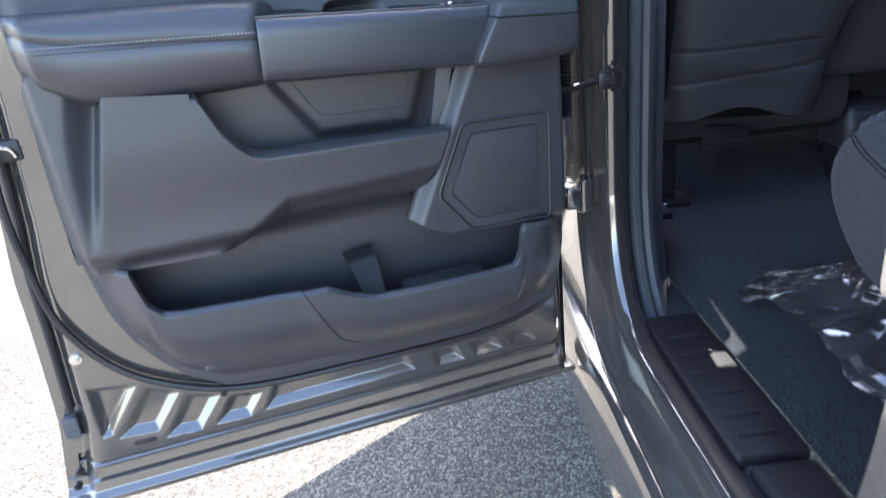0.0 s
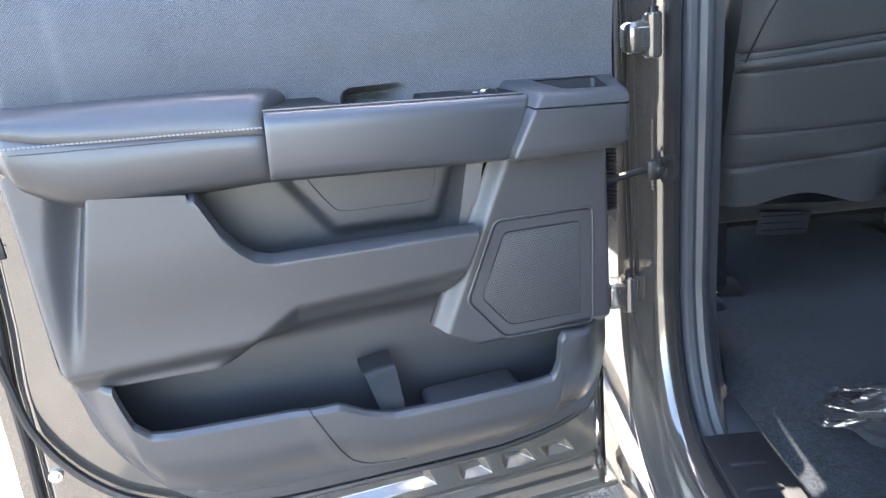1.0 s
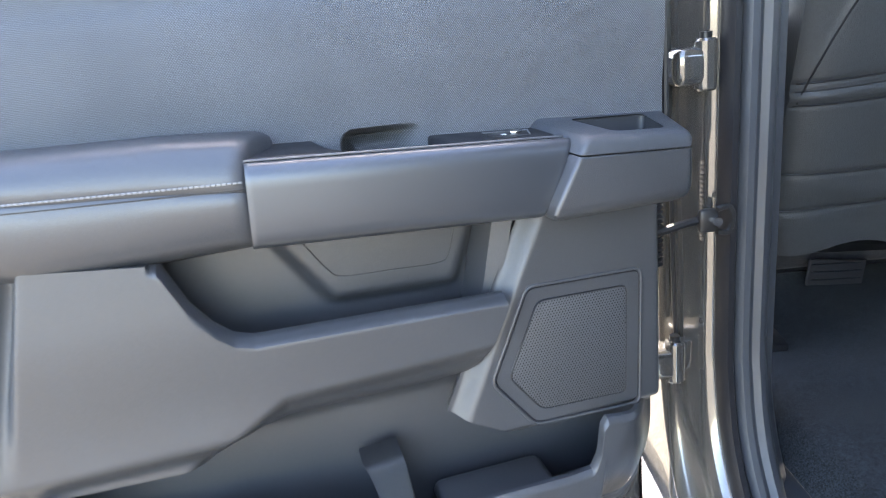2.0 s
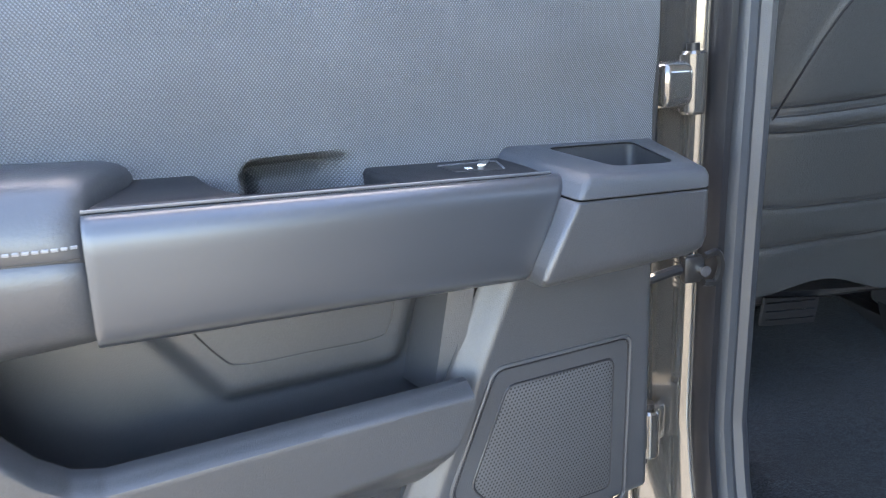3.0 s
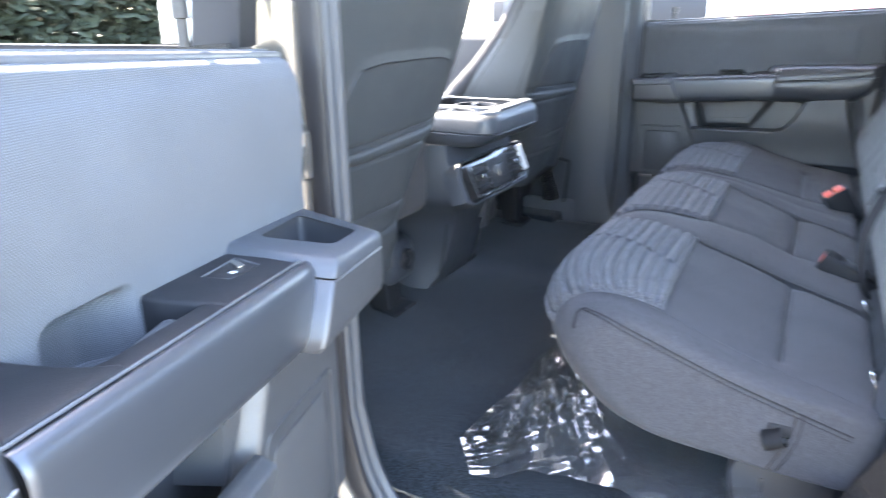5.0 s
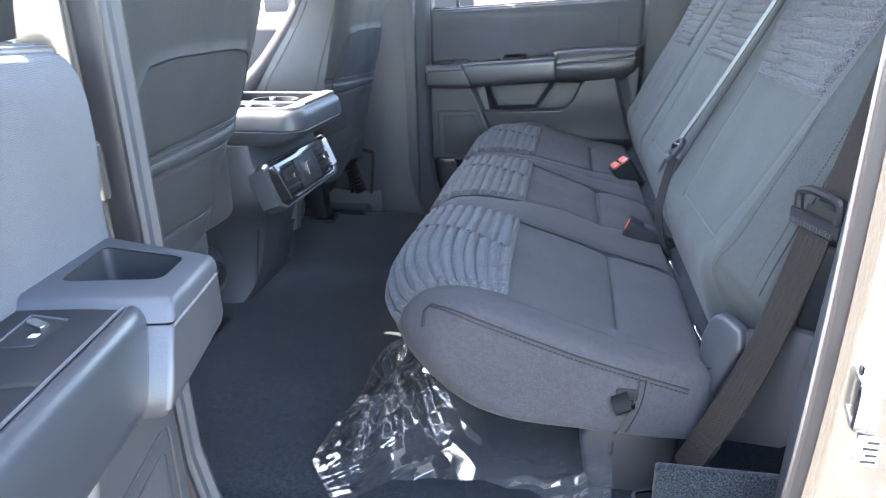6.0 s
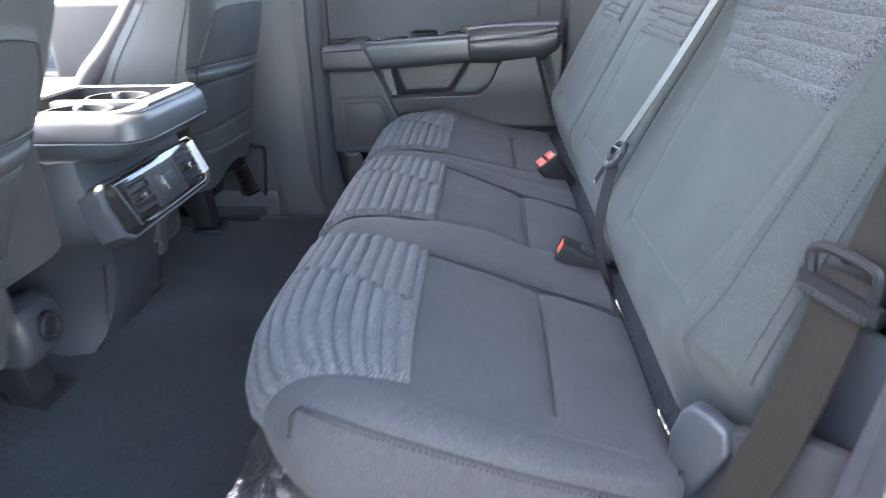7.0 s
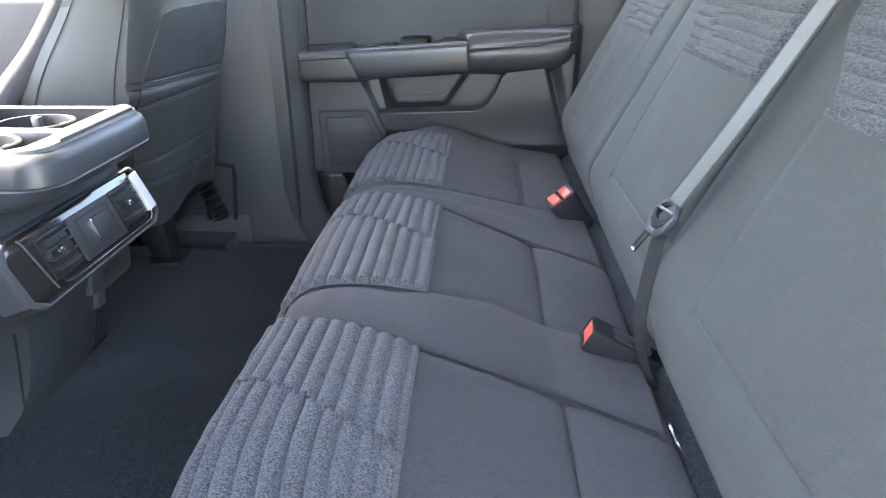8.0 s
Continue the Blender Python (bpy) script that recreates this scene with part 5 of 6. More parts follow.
for i in range(14):
    f = i / 13
    part("guide_tooth", block((-0.759 - 0.046 * f - 0.001, -0.6915 - 0.023 * f - 0.002, 1.2135 - 0.005 * f), (-0.759 - 0.046 * f + 0.001, -0.6915 - 0.023 * f + 0.002, 1.2195 - 0.005 * f), 0.0004, 1), PLASTIC_MID, belt)
part("anchor_tab", block((-0.785, -0.636, 0.885), (-0.760, -0.600, 0.905), 0.004), CHROME, belt)

# outer end of the bench: a moulded panel set askew, along its own x from the cushion to the pillar
quarter = thing("quarter_trim", "dark plastic lower trim panel beside the rear bench", "trim panel")
SKEW = pose(-0.612, -0.675, 0, 0, 0, 216.9)


def skewed(bm):
    bm.transform(SKEW)
    return bm


part("panel", skewed(prism([(-0.004, 0.86), (0.02, 0.852), (0.125, 0.905), (0.140, 0.922), (0.150, 1.066), (0.105, 1.060), (0.06, 1.034), (0.004, 1.014), (-0.008, 0.955)][::-1], "y", -0.006, 0.010, 0.003, 2)), PLASTIC_MID, quarter)
bm = prism([(-0.006, 0.88), (0.012, 0.868), (0.026, 0.925), (0.050, 0.985), (0.060, 1.010), (0.056, 1.034), (0.034, 1.041), (0.018, 1.041), (0.007, 1.030), (-0.002, 1.000)][::-1], "y", -0.016, 0.004, 0.0055, 3)
for v in bm.verts:
    v.co.y += 0.10 * max(0.0, 0.985 - v.co.z)
part("hook_cover", skewed(bm), CONSOLE, quarter, "rounded dark plastic cover")
part("plug", skewed(tube([(0.066, -0.004, 0.922), (0.066, -0.0085, 0.922)], 0.0075, 14)), RUBBER, quarter)
part("corner_panel", prism([(-0.732, 0.70), (-0.736, 1.05), (-0.765, 1.25), (-0.92, 1.25), (-0.92, 0.70)], "x", -0.815, -0.756, 0.008, 3), PILLAR_TRIM, quarter)
part("side_panel", skewed(block((0.075, 0.040, 0.98), (0.250, 0.052, 1.150), 0.004)), PILLAR_TRIM, quarter)
part("rear_panel", prism([(-0.83, 0.88), (-0.666, 0.88), (-0.666, 1.50), (-0.83, 1.50)], "y", -0.815, -0.800, 0.004), PILLAR_TRIM, quarter)
part("lower_panel", prism([(-0.60, 0.70), (-0.80, 0.70), (-0.80, 0.893), (-0.60, 0.893)], "x", -0.758, -0.745, 0.004), CARPET, quarter)
part("upper_panel", prism([(-0.722, 1.07), (-0.82, 1.07), (-0.97, 1.85), (-0.755, 1.85)], "x", -0.830, -0.798, 0.010, 3), PILLAR_TRIM, quarter)

middle_belt = thing("seat_belt", "pale grey webbing belt across the middle seat back", "seat belt")
part("webbing", strap([(-0.184, -0.684, 1.178), (-0.192, -0.734, 1.27), (-0.199, -0.7915, 1.383), (-0.210, -0.885, 1.57)], 0.046, (1, -0.06, -0.12)), woven("pale_webbing", (0.100, 0.104, 0.096), 0.0022, 0.0005, rough=0.55, tint=0.15, angle=45), middle_belt, "pale grey belt webbing")
part("lower_webbing", strap([(-0.176, -0.676, 1.140), (-0.186, -0.668, 1.118), (-0.206, -0.658, 1.088), (-0.220, -0.652, 1.05), (-0.228, -0.660, 1.00), (-0.232, -0.676, 0.96)], 0.017, (-0.6, -0.6, -0.3)), THREAD_DARK, middle_belt, "black lower strap")
ring_ = [(-0.140, -0.678, 1.153), (-0.145, -0.672, 1.142), (-0.159, -0.667, 1.136), (-0.178, -0.668, 1.138), (-0.193, -0.674, 1.149), (-0.198, -0.682, 1.163), (-0.190, -0.687, 1.173), (-0.172, -0.689, 1.176), (-0.151, -0.686, 1.167)]
part("latch_loop", tube(ring_, 0.0052, 8, closed=True), CONSOLE, middle_belt, "dark belt latch loop")
part("latch_bar", strap([(-0.146, -0.675, 1.155), (-0.170, -0.670, 1.149), (-0.190, -0.677, 1.158)], 0.010, (0, -0.4, 0.9), 0.0016), STEEL, middle_belt)
part("slot_bar", tube([(-0.146, -0.679, 1.160), (-0.190, -0.682, 1.166)], 0.0022, 6), PLASTIC_LIGHT, middle_belt)
bm = bmesh.new()
for s_ in (-1, 1):
    tube([(-0.158 - s_ * 0.006, -0.668, 1.136), (-0.148 - s_ * 0.006, -0.661, 1.118), (-0.138 - s_ * 0.005, -0.656, 1.101)], 0.0017, 6, bm=bm)
tube([(-0.144, -0.656, 1.101), (-0.132, -0.656, 1.101)], 0.0017, 6, bm=bm)
part("tongue", bm, CHROME, middle_belt, "bright steel belt tongue")


def buckle(m, label, twin=False):
    b = thing("belt_buckle", label, "belt buckle", m, group="belt buckles")
    # the housing narrows towards its stalk; the button fills its open end
    rows = []
    for y, hx, hz in ((-0.080, 0.010, 0.007), (-0.076, 0.0125, 0.009), (-0.05, 0.0145, 0.011), (-0.012, 0.016, 0.0135), (-0.002, 0.016, 0.0138), (0.0, 0.0155, 0.0132), (0.0, 0.0135, 0.0112), (-0.004, 0.013, 0.0108)):
        rows.append([(x, y, z) for x, z in rounded(0, 0, hx, hz, 0.004, 4)])
    part("housing", sheet(rows, close=True, caps=True), PLASTIC_DARK, b)
    part("ridge", block((-0.010, -0.055, 0.0105), (0.010, -0.020, 0.0140), 0.003, 2), CONSOLE, b)
    if twin:
        part("button", block((-0.013, -0.006, 0.0012), (0.013, 0.0025, 0.0108), 0.002), RED, b, "red release button")
        part("button", block((-0.013, -0.006, -0.0108), (0.013, 0.0025, -0.0010), 0.002), RED, b, "red release button")
    else:
        part("button", block((-0.013, -0.006, -0.0105), (0.013, -0.0004, 0.0105), 0.002), RED, b, "red release button")
        part("tongue_slot", block((-0.009, -0.003, -0.0095), (0.009, 0.0001, -0.0065), 0.0005), RUBBER, b)
    part("stalk", strap([(0, -0.076, 0), (0, -0.09, -0.003), (0.003, -0.105, -0.012), (0.004, -0.12, -0.02)], 0.020, (1, 0, 0), 0.004), RUBBER, b)
    return b


buckle(pose(-0.182, -0.600, 1.007, 25, -4, -6) @ Matrix.Diagonal((1.15, 1.45, 1.2, 1)), "black belt buckle with red button lying on the seat")
buckle(pose(0.288, -0.616, 1.020, 54, 0, 12) @ Matrix.Diagonal((1.5, 1.5, 2.0, 1)), "black twin belt buckle with red buttons", True)

# ---------------------------------------------------------------- front seats, seen from behind
def side_depth(z):
    """Depth of a front seat's back, from its rear cover to its front bolster."""
    return sum(lerp([(0.95, 0.34), (1.10, 0.29), (1.223, 0.245), (1.372, 0.150), (1.50, 0.105), (1.62, 0.10)], z + k * 0.015) for k in range(-3, 4)) / 7


def front_seat(m, label, edges):
    s = thing("front_seat", label, "seat", m, group="front seats")
    # local x across (0 at the outer edge, towards the middle), y ahead, z up
    def edge_in(z):
        return sum(lerp(edges, z + k * 0.012) for k in range(-3, 4)) / 7

    def arch_z(k):
        return 1.352 - 0.05 * max(0.0, abs(k) - 0.35) ** 1.6 - 0.9 * max(0.0, abs(k) - 0.66) ** 1.5

    def y_at(x, z):
        w = edge_in(z)
        k = (x / w - 0.5) * 2
        y = 0.095 - 0.25 * (z - 1.22) + 0.030 * abs(k) ** 6
        a = arch_z(k)
        y += 0.004 * step(a - 0.006, a + 0.020, z) * step(0.98, 0.80, abs(k))
        for zz, dp in ((1.2265 + 0.010 * k, 0.003), (1.2160 + 0.010 * k, 0.003), (1.191 + 0.005 * k, 0.003), (1.083, 0.0025), (1.030 + 0.008 * k, 0.003)):
            y += dp * math.exp(-((z - zz) / 0.0045) ** 2)
        y -= 0.0035 * math.exp(-((z - 1.2035 - 0.008 * k) / 0.013) ** 2)
        low = step(1.09, 1.03, z)
        y -= low * 0.007 * noise.noise(Vector((x * 8 + z * 9, z * 20, m.translation.x * 3)))
        return y

    def flank(z):
        return 0.103 - 0.25 * (z - 1.22)

    rows = []
    for z in spaced(0.960, 1.62, 240):
        w = edge_in(z)
        row = []
        for f in spaced(0, 1, 96):
            x = w * f
            zz = z - (0.012 * math.sin(f * 8 + 1) + 0.015 * f) * step(1.04, 0.96, z)
            row.append((x, y_at(x, z), zz))
        e = flank(z)
        dp = side_depth(z)
        row += [(w + 0.003, e + dp * 0.2, z), (w + 0.003, e + dp * 0.6, z), (w + 0.001, e + dp * 0.85, z), (w - 0.016, e + dp, z), (w - 0.05, e + dp - 0.01, z), (0.03, e + dp, z), (0.004, e + dp * 0.8, z), (-0.003, e + dp * 0.25, z)]
        rows.append(row)
    cov = part("back_cover", sheet(rows, close=True, caps=True), BACKCLOTH, s, "dark grey seat back cover with seams")
    for dz, tilt, r in ((1.2270, 0.010, 0.0014), (1.2155, 0.010, 0.0010), (1.191, 0.005, 0.0012), (1.083, 0.0, 0.0012), (1.030, 0.008, 0.0011)):
        pts = []
        for i in range(31):
            k = -0.97 + 1.94 * i / 30
            z = dz + tilt * k
            x = edge_in(z) * (k / 2 + 0.5)
            pts.append((x, y_at(x, z) - 0.0004, z))
        part("seam", tube(pts, r, 5), RUBBER, cov)
    pts = []
    for i in range(61):
        k = -0.95 + 1.90 * i / 60
        z = arch_z(k)
        x = edge_in(z) * (k / 2 + 0.5)
        pts.append((x, y_at(x, z) - 0.0002, z))
    part("seam", tube(pts, 0.0016, 5), RUBBER, cov)
    for dy in (0.18, 0.74):
        pts = []
        for z in spaced(0.98, 1.60, 30):
            dp = side_depth(z)
            pts.append((edge_in(z) + 0.0032, flank(z) + dp * dy, z))
        part("side_seam", tube(pts, 0.0008, 5), THREAD_DARK, cov)
    part("base_cushion", block((-0.03, 0.25, 0.88), (0.43, 0.75, 1.02), 0.04, 4), FABRIC, s)
    for x in (0.05, 0.478):
        part("rail", block((x - 0.018, 0.32, 0.742), (x + 0.018, 0.78, 0.775), 0.006), PLASTIC_DARK, s)
        foot = part("rail_foot", prism([(x - 0.048, 0.266), (x + 0.042, 0.262), (x + 0.052, 0.335), (x - 0.040, 0.340)], "z", 0.728, 0.742, 0.003), PLASTIC_DARK, s)
        part("foot_edge", tube([(x - 0.046, 0.2645, 0.741), (x - 0.012, 0.2625, 0.741)], 0.0016, 6), CHROME, foot)
        part("riser", prism([(0.290, 0.735), (0.335, 0.735), (0.40, 0.87), (0.34, 0.93), (0.30, 0.88)], "x", x - 0.040, x + 0.020, 0.004), PLASTIC_DARK, s)
    part("cross_tube", tube([(0.05, 0.33, 0.868), (0.46, 0.33, 0.868)], 0.014, 10), PLASTIC_DARK, s)
    return s


DRIVER_EDGE = [(0.95, 0.300), (1.06, 0.314), (1.116, 0.320), (1.167, 0.342), (1.247, 0.393), (1.317, 0.416), (1.40, 0.440), (1.62, 0.450)]
driver = front_seat(pose(-0.695, 0.0, 0), "dark grey front seat seen from behind, with seamed back cover", DRIVER_EDGE)
PASSENGER_EDGE = [(0.95, 0.345), (1.04, 0.375), (1.157, 0.415), (1.242, 0.440), (1.62, 0.440)]
passenger = front_seat(Matrix(((-1, 0, 0, 0.645), (0, 1, 0, 0.015), (0, 0, 1, 0), (0, 0, 0, 1))), "dark grey front passenger seat beside the console", PASSENGER_EDGE)
# added hidden blocks on both seats' inner sides, stop sun leaking to the floor
part("inner_sun_block", block((0.27, 0.22, 0.985), (0.532, 0.75, 1.20), 0.03, 3), FABRIC, driver)
part("inner_sun_block", block((0.245, 0.28, 0.80), (0.432, 0.75, 1.20), 0.03, 3), FABRIC, passenger)
part("base_skirt", block((0.02, 0.44, 0.735), (0.40, 0.74, 0.90), 0.01), PLASTIC_DARK, passenger)
# lit front bolster of the passenger's seat back
part("front_bolster", tube(curve([(0.408, 0.375, 1.17), (0.425, 0.335, 1.223), (0.420, 0.270, 1.29), (0.418, 0.205, 1.372), (0.415, 0.150, 1.46), (0.413, 0.115, 1.56)], 8), 0.024, 12), FABRIC, passenger)
# added hidden blocks outside the seats, narrow the sun on sill and floor
part("outer_sun_block", block((-0.046, 0.16, 0.98), (-0.004, 0.62, 1.32), 0.015, 3), CONSOLE, driver)
part("outer_sun_block", block((-0.10, 0.30, 0.80), (-0.004, 0.70, 1.36), 0.02, 3), PLASTIC_DARK, passenger)
slot = part("seat_bracket", prism([(0.095, 0.868), (0.190, 0.862), (0.195, 0.905), (0.100, 0.915)], "y", 0.225, 0.232, 0.002), PLASTIC_DARK, driver, "dark slotted seat frame bracket")
for z in (0.874, 0.888, 0.902):
    part("bright_edge", tube([(0.102, 0.2245, z + 0.004), (0.186, 0.2245, z)], 0.0012, 5), CHROME, slot)
# recliner pivot with its round cap on the driver's seat
bm = prism([(0.280, 0.80), (0.270, 0.845), (0.274, 0.890), (0.292, 0.912), (0.33, 0.918), (0.38, 0.89), (0.40, 0.80)], "x", 0.435, 0.545, 0.022, 4)
part("side_shield", bm, CONSOLE, driver)
bm = sheet([[(0.495 + r * math.cos(a), y, 0.862 + r * math.sin(a)) for a in (2 * math.pi * j / 24 for j in range(24))] for r, y in ((0.028, 0.285), (0.027, 0.266), (0.024, 0.263), (0.020, 0.264), (0.018, 0.270), (0.009, 0.270), (0.008, 0.266), (0.004, 0.265))], close=True, caps="end")
part("recline_cap", bm, PLASTIC_DARK, driver, "round dark recliner cap")

# ---------------------------------------------------------------- centre console
con = thing("centre_console", "dark plastic centre console with rear air vents", "console")
rows = []
for z, hw, y in ((0.735, 0.135, 0.275), (0.775, 0.118, 0.245), (0.82, 0.108, 0.226), (0.87, 0.106, 0.212), (0.92, 0.114, 0.197), (0.955, 0.134, 0.182), (0.98, 0.158, 0.168), (1.00, 0.178, 0.157), (1.02, 0.188, 0.152), (1.06, 0.191, 0.160), (1.11, 0.191, 0.172), (1.14, 0.185, 0.178)):
    c = 0.018
    rows.append([(c - hw, 0.85, z), (c - hw - 0.004, y + 0.05, z), (c - hw + 0.012, y + 0.006, z), (c - hw + 0.035, y, z), (c + hw - 0.035, y, z), (c + hw - 0.012, y + 0.006, z), (c + hw + 0.004, y + 0.05, z), (c + hw, 0.85, z)])
part("body", sheet(rows), CONSOLE, con, "moulded console body")


def on_face(x, h, out=0.0):
    """A point on the vent face: across, up its slope, and out from it."""
    k = h / 0.098
    return Vector((0.018 + x, 0.128 + 0.034 * k, 1.010 + 0.094 * k)) + Vector((0, -0.94, 0.34)) * out


def face_block(x0, x1, h0, h1, o0, o1, bevel=0.002):
    bm = block((x0, h0, o0), (x1, h1, o1), bevel)
    for v in bm.verts:
        v.co = on_face(*v.co)
    return bm


HEX = [(-0.160, -0.012), (0.160, -0.012), (0.180, 0.0), (0.187, 0.012), (0.178, 0.082), (0.166, 0.090), (-0.166, 0.090), (-0.180, 0.080), (-0.188, 0.060), (-0.184, 0.004)]


def hex_ring(k, out, drop=0.0):
    return [on_face(x * k, 0.039 + (h - 0.039) * k, out) + Vector((0, 0, drop)) for x, h in HEX]


part("vent_shell", sheet([hex_ring(1.03, -0.030), hex_ring(1.03, 0.004), hex_ring(1.02, 0.010), hex_ring(0.985, 0.0125), hex_ring(0.955, 0.0115), hex_ring(0.945, 0.004)], close=True), PILLAR_TRIM, con, "rounded grey vent surround")
bm = sheet([hex_ring(0.95, 0.006), hex_ring(0.90, 0.009)], close=True, caps="end")
part("vent_face", bm, PLASTIC_GLOSS, con, "glossy black vent panel")
part("vent_trim", tube([on_face(x, h, 0.0112) for x, h in ((-0.112, 0.010), (-0.104, 0.000), (-0.090, -0.003), (0.148, -0.003), (0.158, 0.002), (0.164, 0.010))], 0.0013, 6), CHROME, con, "thin bright trim line")
part("end_line", tube([on_face(x, h, o) for x, h, o in ((-0.143, 0.082, 0.0095), (-0.140, 0.074, 0.0115), (-0.128, 0.012, 0.0115), (-0.123, 0.000, 0.0100))], 0.0015, 6), PLASTIC_LIGHT, con, "bevel at the end of the vents")
bm = prism([(0.155, 0.010), (0.180, 0.012), (0.173, 0.080), (0.151, 0.079)], "z", 0.008, 0.0165, 0.0025, 3)
for v in bm.verts:
    v.co = on_face(*v.co)
part("side_trim", bm, SILVER, con, "bright metal side strip")
for x0 in (-0.116, 0.078):
    vent = part("vent", face_block(x0, x0 + 0.064, 0.010, 0.072, 0.0085, 0.0092, 0.0002), RUBBER, con, "air vent with slats")
    part("vent_rim", tube([on_face(x, h, 0.0095) for x, h in ((x0, 0.010), (x0 + 0.064, 0.010), (x0 + 0.064, 0.072), (x0, 0.072))], 0.0016, 6, closed=True), PLASTIC_DARK, vent)
    for h in (0.022, 0.037, 0.052, 0.066):
        bm = block((x0 + 0.003, h, 0.0), (x0 + 0.061, h + 0.0022, 0.012), 0.0006, 1)
        for v in bm.verts:
            x, hh, o = v.co
            v.co = on_face(x, hh - o * 0.35, 0.008 + o)
        part("slat", bm, PLASTIC_MID, vent)
    for x in (x0 + 0.016, x0 + 0.032, x0 + 0.048):
        part("blade", face_block(x - 0.0007, x + 0.0007, 0.012, 0.070, 0.0086, 0.0100, 0.0003), RUBBER, vent)
    part("tab", face_block(x0 + 0.020, x0 + 0.042, 0.036, 0.047, 0.016, 0.025, 0.002), CHROME, vent, "bright vent tab")
    part("tab_grip", face_block(x0 + 0.027, x0 + 0.042, 0.037, 0.049, 0.024, 0.028, 0.001), PLASTIC_DARK, vent)
sock = part("socket_panel", face_block(-0.046, 0.072, 0.004, 0.073, 0.008, 0.014, 0.003), PLASTIC_MID, con, "raised square socket panel")
part("socket_rim", tube([on_face(x, h, 0.0142) for x, h in ((-0.028, 0.014), (0.056, 0.014), (0.056, 0.064), (-0.028, 0.064))], 0.0010, 6, closed=True), RUBBER, sock)
part("socket_cover", face_block(-0.002, 0.040, 0.024, 0.056, 0.012, 0.020, 0.003), PLASTIC_MID, sock)
part("cover_edge", face_block(-0.0045, -0.0020, 0.025, 0.055, 0.013, 0.0205, 0.0006), CHROME, sock)
# socket plate under the vents
plate = part("socket_plate", prism([(0.185, 0.91), (0.175, 0.985), (0.20, 0.99), (0.235, 0.90)], "x", 0.060, 0.086, 0.004), PILLAR_TRIM, con)
part("socket_plate", prism([(0.20, 0.87), (0.185, 0.985), (0.22, 0.99), (0.24, 0.86)], "x", 0.088, 0.115, 0.004), PILLAR_TRIM, con)
part("plug_slot", sheet([[(0.054, 0.208 + r * 0.5 * math.cos(a), 0.940 + r * math.sin(a)) for a in (2 * math.pi * j / 16 for j in range(16))] for r in (0.022, 0.001)], close=True), RUBBER, con)
part("socket_icon", block((0.0575, 0.196, 0.928), (0.0595, 0.201, 0.940), 0.0004), WHITE, con, "small white socket mark")
for x_ in (-0.105, 0.135):
    part("shell_line", tube(curve([(x_, 0.30, 1.135), (x_, 0.205, 1.085), (x_ * 1.0, 0.200, 1.03), (x_ * 0.9, 0.215, 0.93), (x_ * 0.9, 0.235, 0.80)], 8), 0.002, 5), RUBBER, con)
# folding armrest on top, its tray open with two cup holders
def lid_ring(z, g, rear=0.0, r=0.045):
    """The armrest's plan at a height, drawn in by -g, its rear end moved ahead by rear."""
    return [(x, y, z) for x, y in rounded(0.005, 0.315 + rear / 2, 0.150 + g, 0.248 + g - rear / 2, max(0.006, r + g), 6)]


rows = [lid_ring(z, g, k) for z, g, k in ((1.1345, -0.026, 0.045), (1.1355, -0.012, 0.040), (1.140, -0.004, 0.032), (1.152, 0.0, 0.014), (1.166, 0.001, 0.002), (1.1685, -0.001, 0.002), (1.171, 0.001, 0.0), (1.195, -0.001, 0.0), (1.206, -0.005, 0.0), (1.211, -0.012, 0.0))]
part("armrest", sheet(rows, close=True), CONSOLE, con, "padded console armrest")


# rim in lighter plastic than the console: sunlight put into its colour
rows = [lid_ring(1.2108, -0.012), lid_ring(1.2160, -0.014), lid_ring(1.2172, -0.018)]
rim = [(x, y, 1.2172) for x, y in rounded(0.004, 0.215, 0.134, 0.106, 0.026, 6)]
part("tray_rim", sheet([rows[0], rows[1], rows[2], rim, [(x, y, 1.213) for x, y in rounded(0.004, 0.215, 0.131, 0.103, 0.024, 6)]], close=True), PLASTIC_LIGHT, con, "tray rim, coloured lighter for the sun on it")
wall = [[(x, y, z) for x, y in rounded(0.004, 0.215, 0.131 - g, 0.103 - g, 0.024, 6)] for z, g in ((1.213, 0.0), (1.155, 0.003), (1.150, 0.006), (1.150, 0.03))]
part("tray_well", sheet(wall, close=True, caps="end"), PLASTIC_DARK, con, "dark tray well")
for x in (-0.062, 0.070):
    bm = sheet([[(x + r * math.cos(a), 0.215 + r * 1.12 * math.sin(a), z) for a in (2 * math.pi * j / 32 for j in range(32))] for r, z in ((0.052, 1.150), (0.052, 1.206), (0.050, 1.2075), (0.046, 1.2070), (0.045, 1.2035), (0.043, 1.153))], close=True)
    part("cup_holder", bm, PLASTIC_DARK, con, "dark cup holder ring")
    for a0 in (0.5, 2.6, 4.7):
        p = Vector((x + 0.044 * math.cos(a0), 0.215 + 0.048 * math.sin(a0), 1.187))
        part("cup_tab", block((p.x - 0.007, p.y - 0.007, 1.152), (p.x + 0.007, p.y + 0.007, 1.206), 0.003), PLASTIC_LIGHT, con)
part("tray_divider", block((-0.009, 0.135, 1.150), (0.017, 0.300, 1.2105), 0.003), PLASTIC_LIGHT, con)
# lighter plastic here too, for the sun on the flap
part("hinge_flap", prism([(-0.092, 0.074), (0.112, 0.080), (0.128, 0.100), (0.120, 0.108), (-0.060, 0.104)], "z", 1.2165, 1.2225, 0.0015), PLASTIC_LIGHT, con)

# ---------------------------------------------------------------- clear plastic sheet under the seat
random.seed(12)
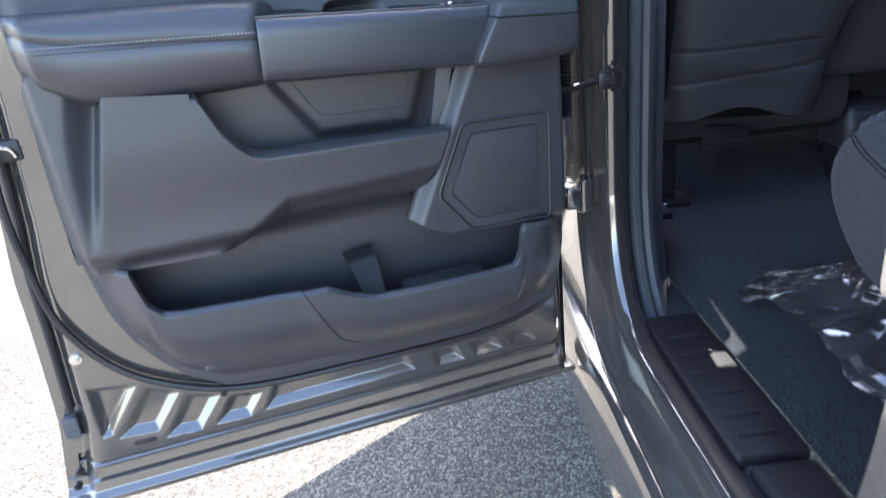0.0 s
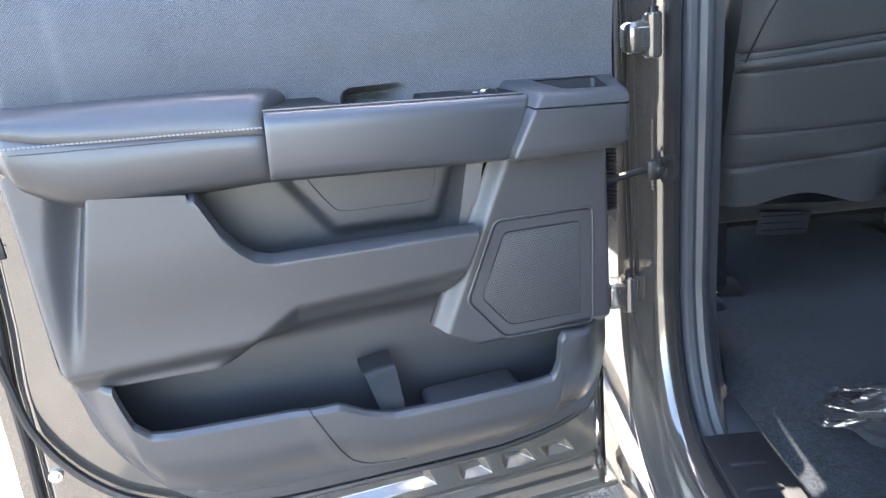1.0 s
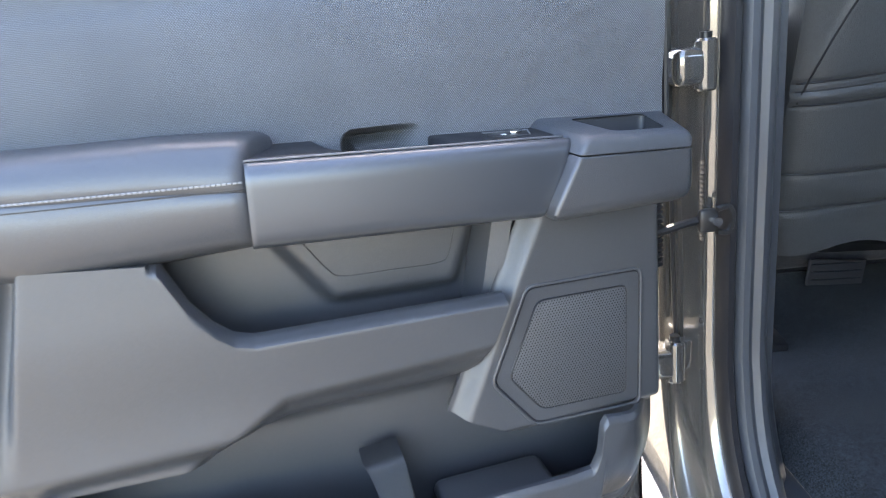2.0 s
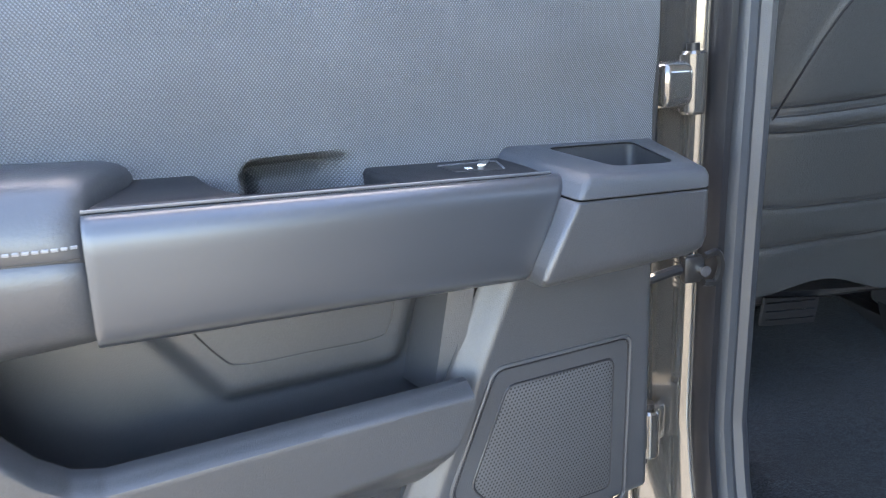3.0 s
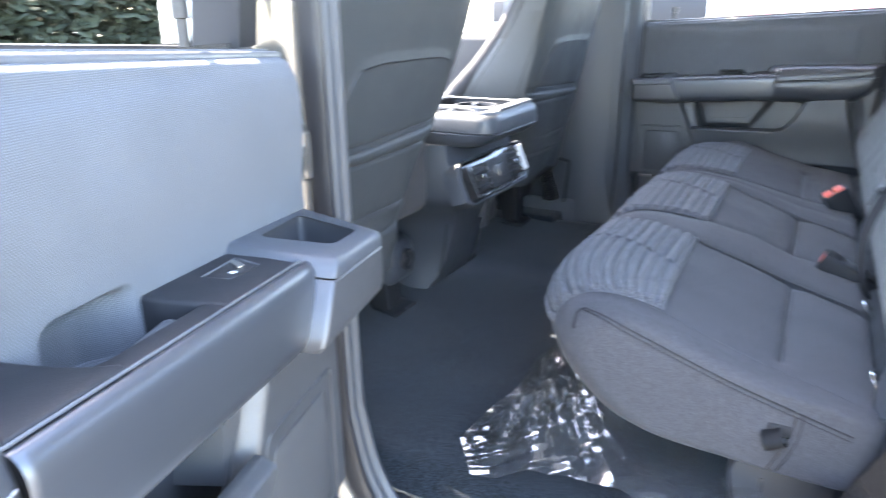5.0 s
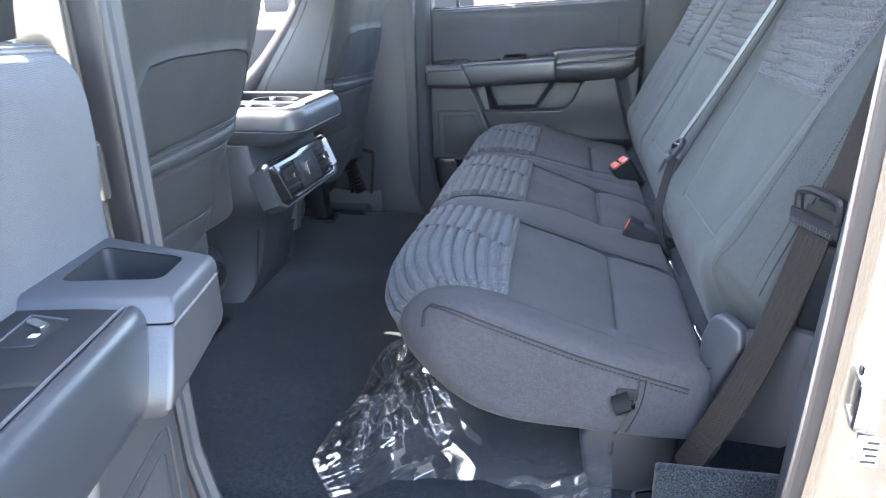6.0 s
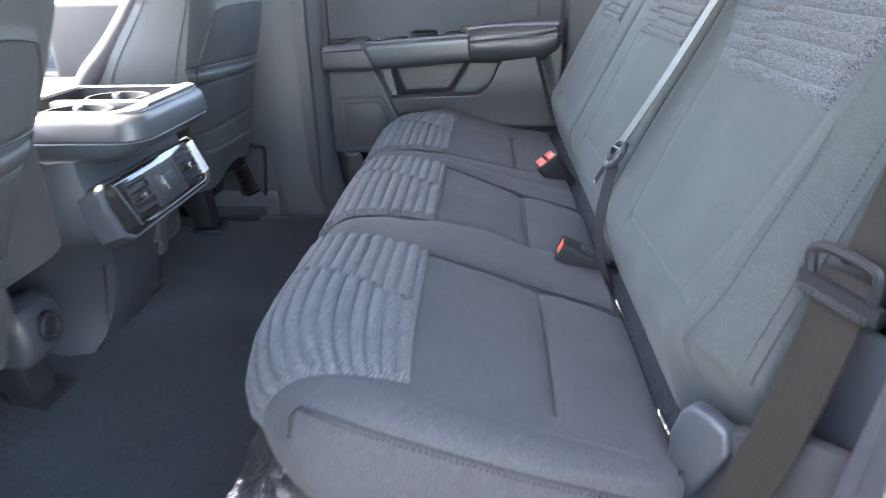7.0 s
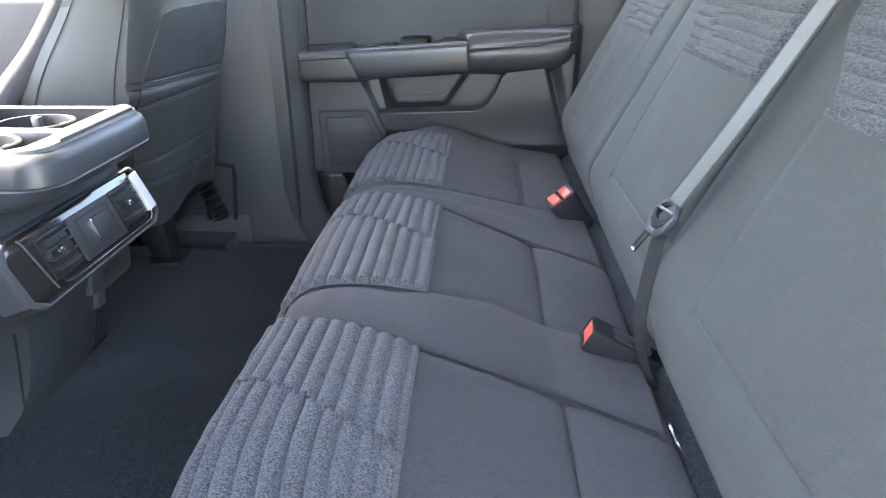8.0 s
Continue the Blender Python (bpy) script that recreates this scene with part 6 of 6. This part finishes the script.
FOLDS = [(random.uniform(0, math.pi), period, random.uniform(0, 9)) for period in (0.17, 0.13, 0.10, 0.085, 0.07, 0.058, 0.048, 0.04, 0.033, 0.027)]


def crumple(x, y):
    """Straight creases that cross one another, each fading in and out."""
    h = 0.0
    for i, (turn, period, shift) in enumerate(FOLDS):
        p = Vector((x * 5 + shift, y * 5 - shift, i * 1.7))
        a = (x * math.cos(turn) + y * math.sin(turn)) / period + shift + 0.9 * noise.noise(p)
        k = abs(a - math.floor(a) - 0.5) * 2
        h += (0.13 * period + 0.004) * k * step(-0.25, 0.30, noise.noise(p * 0.9 + Vector((4, 2, i))))
    return h


rows = []
for i in range(220):
    u = i / 219
    row = []
    for j in range(320):
        v = j / 319
        x = -0.70 + 0.69 * v
        edge = -0.085 - 0.03 * math.sin(5 * v) - 0.06 * max(0.0, 0.12 - v) / 0.12 - 0.10 * step(0.50, 0.80, v)
        y = edge + (-0.57 - edge) * u
        rise = step(0.04, 0.34, u) * (0.03 + 0.125 * step(0.10, 0.55, v)) + 0.02 * step(0.2, 0.6, u)
        rad = math.hypot(x + 0.42, y + 0.17)
        q = Vector((x * 8 - 3 * y, y * 9 + 2 * x, 0.3))
        w_ = noise.noise(q * 0.5) * 0.5
        cells = noise.voronoi(Vector((math.atan2(y + 0.17, x + 0.42) * 4.2 + w_, rad * 2.8 + w_, 1.7)))[0]
        pinch = 0.05 * (0.55 - min(0.55, cells[1] - cells[0])) * min(1.0, rad * 6) * (1 - step(0.10, 0.26, rad))
        k = 0.25 + 0.75 * step(0.0, 0.14, u)
        row.append((x + 0.03 * noise.noise(q * 0.8), y + 0.03 * noise.noise(q * 0.6 + Vector((3, 1, 0))), 0.733 + rise + (pinch + 0.42 * crumple(x, y)) * k))
    rows.append(row)
film = whole("plastic_sheet", sheet(rows), FILM, "crumpled clear plastic wrapping on the carpet", "plastic sheet")
film.visible_shadow = False

# ---------------------------------------------------------------- outside, seen through the windows
def hedge(name, x0, x1, y0, y1, h, n, label):
    bm = bmesh.new()
    rnd = random.Random(5)
    for _ in range(n):
        c = Vector((rnd.uniform(x0, x1), rnd.uniform(y0, y1), 0))
        c.z = h * (1 - rnd.random() ** 1.6) * (0.8 + 0.35 * noise.noise(Vector((c.x * 0.4, c.y * 0.4, 2))))
        a = Vector((rnd.gauss(0, 1), rnd.gauss(0, 1), rnd.gauss(0, 1))).normalized()
        b = a.orthogonal().normalized()
        r = rnd.uniform(0.12, 0.28)
        bm.faces.new([bm.verts.new(c + q) for q in (a * r, b * r * 0.5, -a * r, -b * r * 0.5)])
    return whole(name, bm, material("leaves", (0.020, 0.028, 0.013), 0.8, mottle=0.4, mottle_size=2), label, "hedge", kind="stuff", smooth=False)


hedge("hedge", -14, 26, 17, 19.5, 3.2, 45000, "dark green hedge at the edge of the car park")


def parked_car(m, label):
    c = thing("parked_car", label, "car", m, group="parked cars")
    white = material("white_paint", (0.8, 0.8, 0.79), 0.25, coat=1.0)
    part("body", block((-0.95, -2.4, 0.35), (0.95, 2.4, 1.12), 0.16, 4), white, c)
    cabin = block((-0.86, -2.2, 1.08), (0.86, 0.9, 1.80), 0.18, 4)
    for v in cabin.verts:
        if v.co.z > 1.4:
            v.co.x *= 0.86
            v.co.y = v.co.y * 0.86 - 0.1
    part("cabin", cabin, white, c)
    for s_ in (-1, 1):
        part("side_window", block((min(s_ * 0.80, s_ * 0.83), -1.8, 1.18), (max(s_ * 0.80, s_ * 0.83), 0.5, 1.58), 0.01), PLASTIC_DARK, c)
        part("tail_lamp", block((s_ * 0.76 - 0.11, -2.43, 1.16), (s_ * 0.76 + 0.11, -2.02, 1.46), 0.03), RED, c)
        for y in (-1.5, 1.5):
            w = part("wheel", tube([(s_ * 0.78, y, 0.36), (s_ * 0.97, y, 0.36)], 0.36, 20), RUBBER, c)
            part("rim", tube([(s_ * 0.96, y, 0.36), (s_ * 0.985, y, 0.36)], 0.23, 16), CHROME, w)
    return c


car = parked_car(pose(6.5, 2.30, 0, 0, 0, 0), "white parked car across the car park")
copy_thing(car, pose(6.6, -3.0, 0, 0, 0, 180))
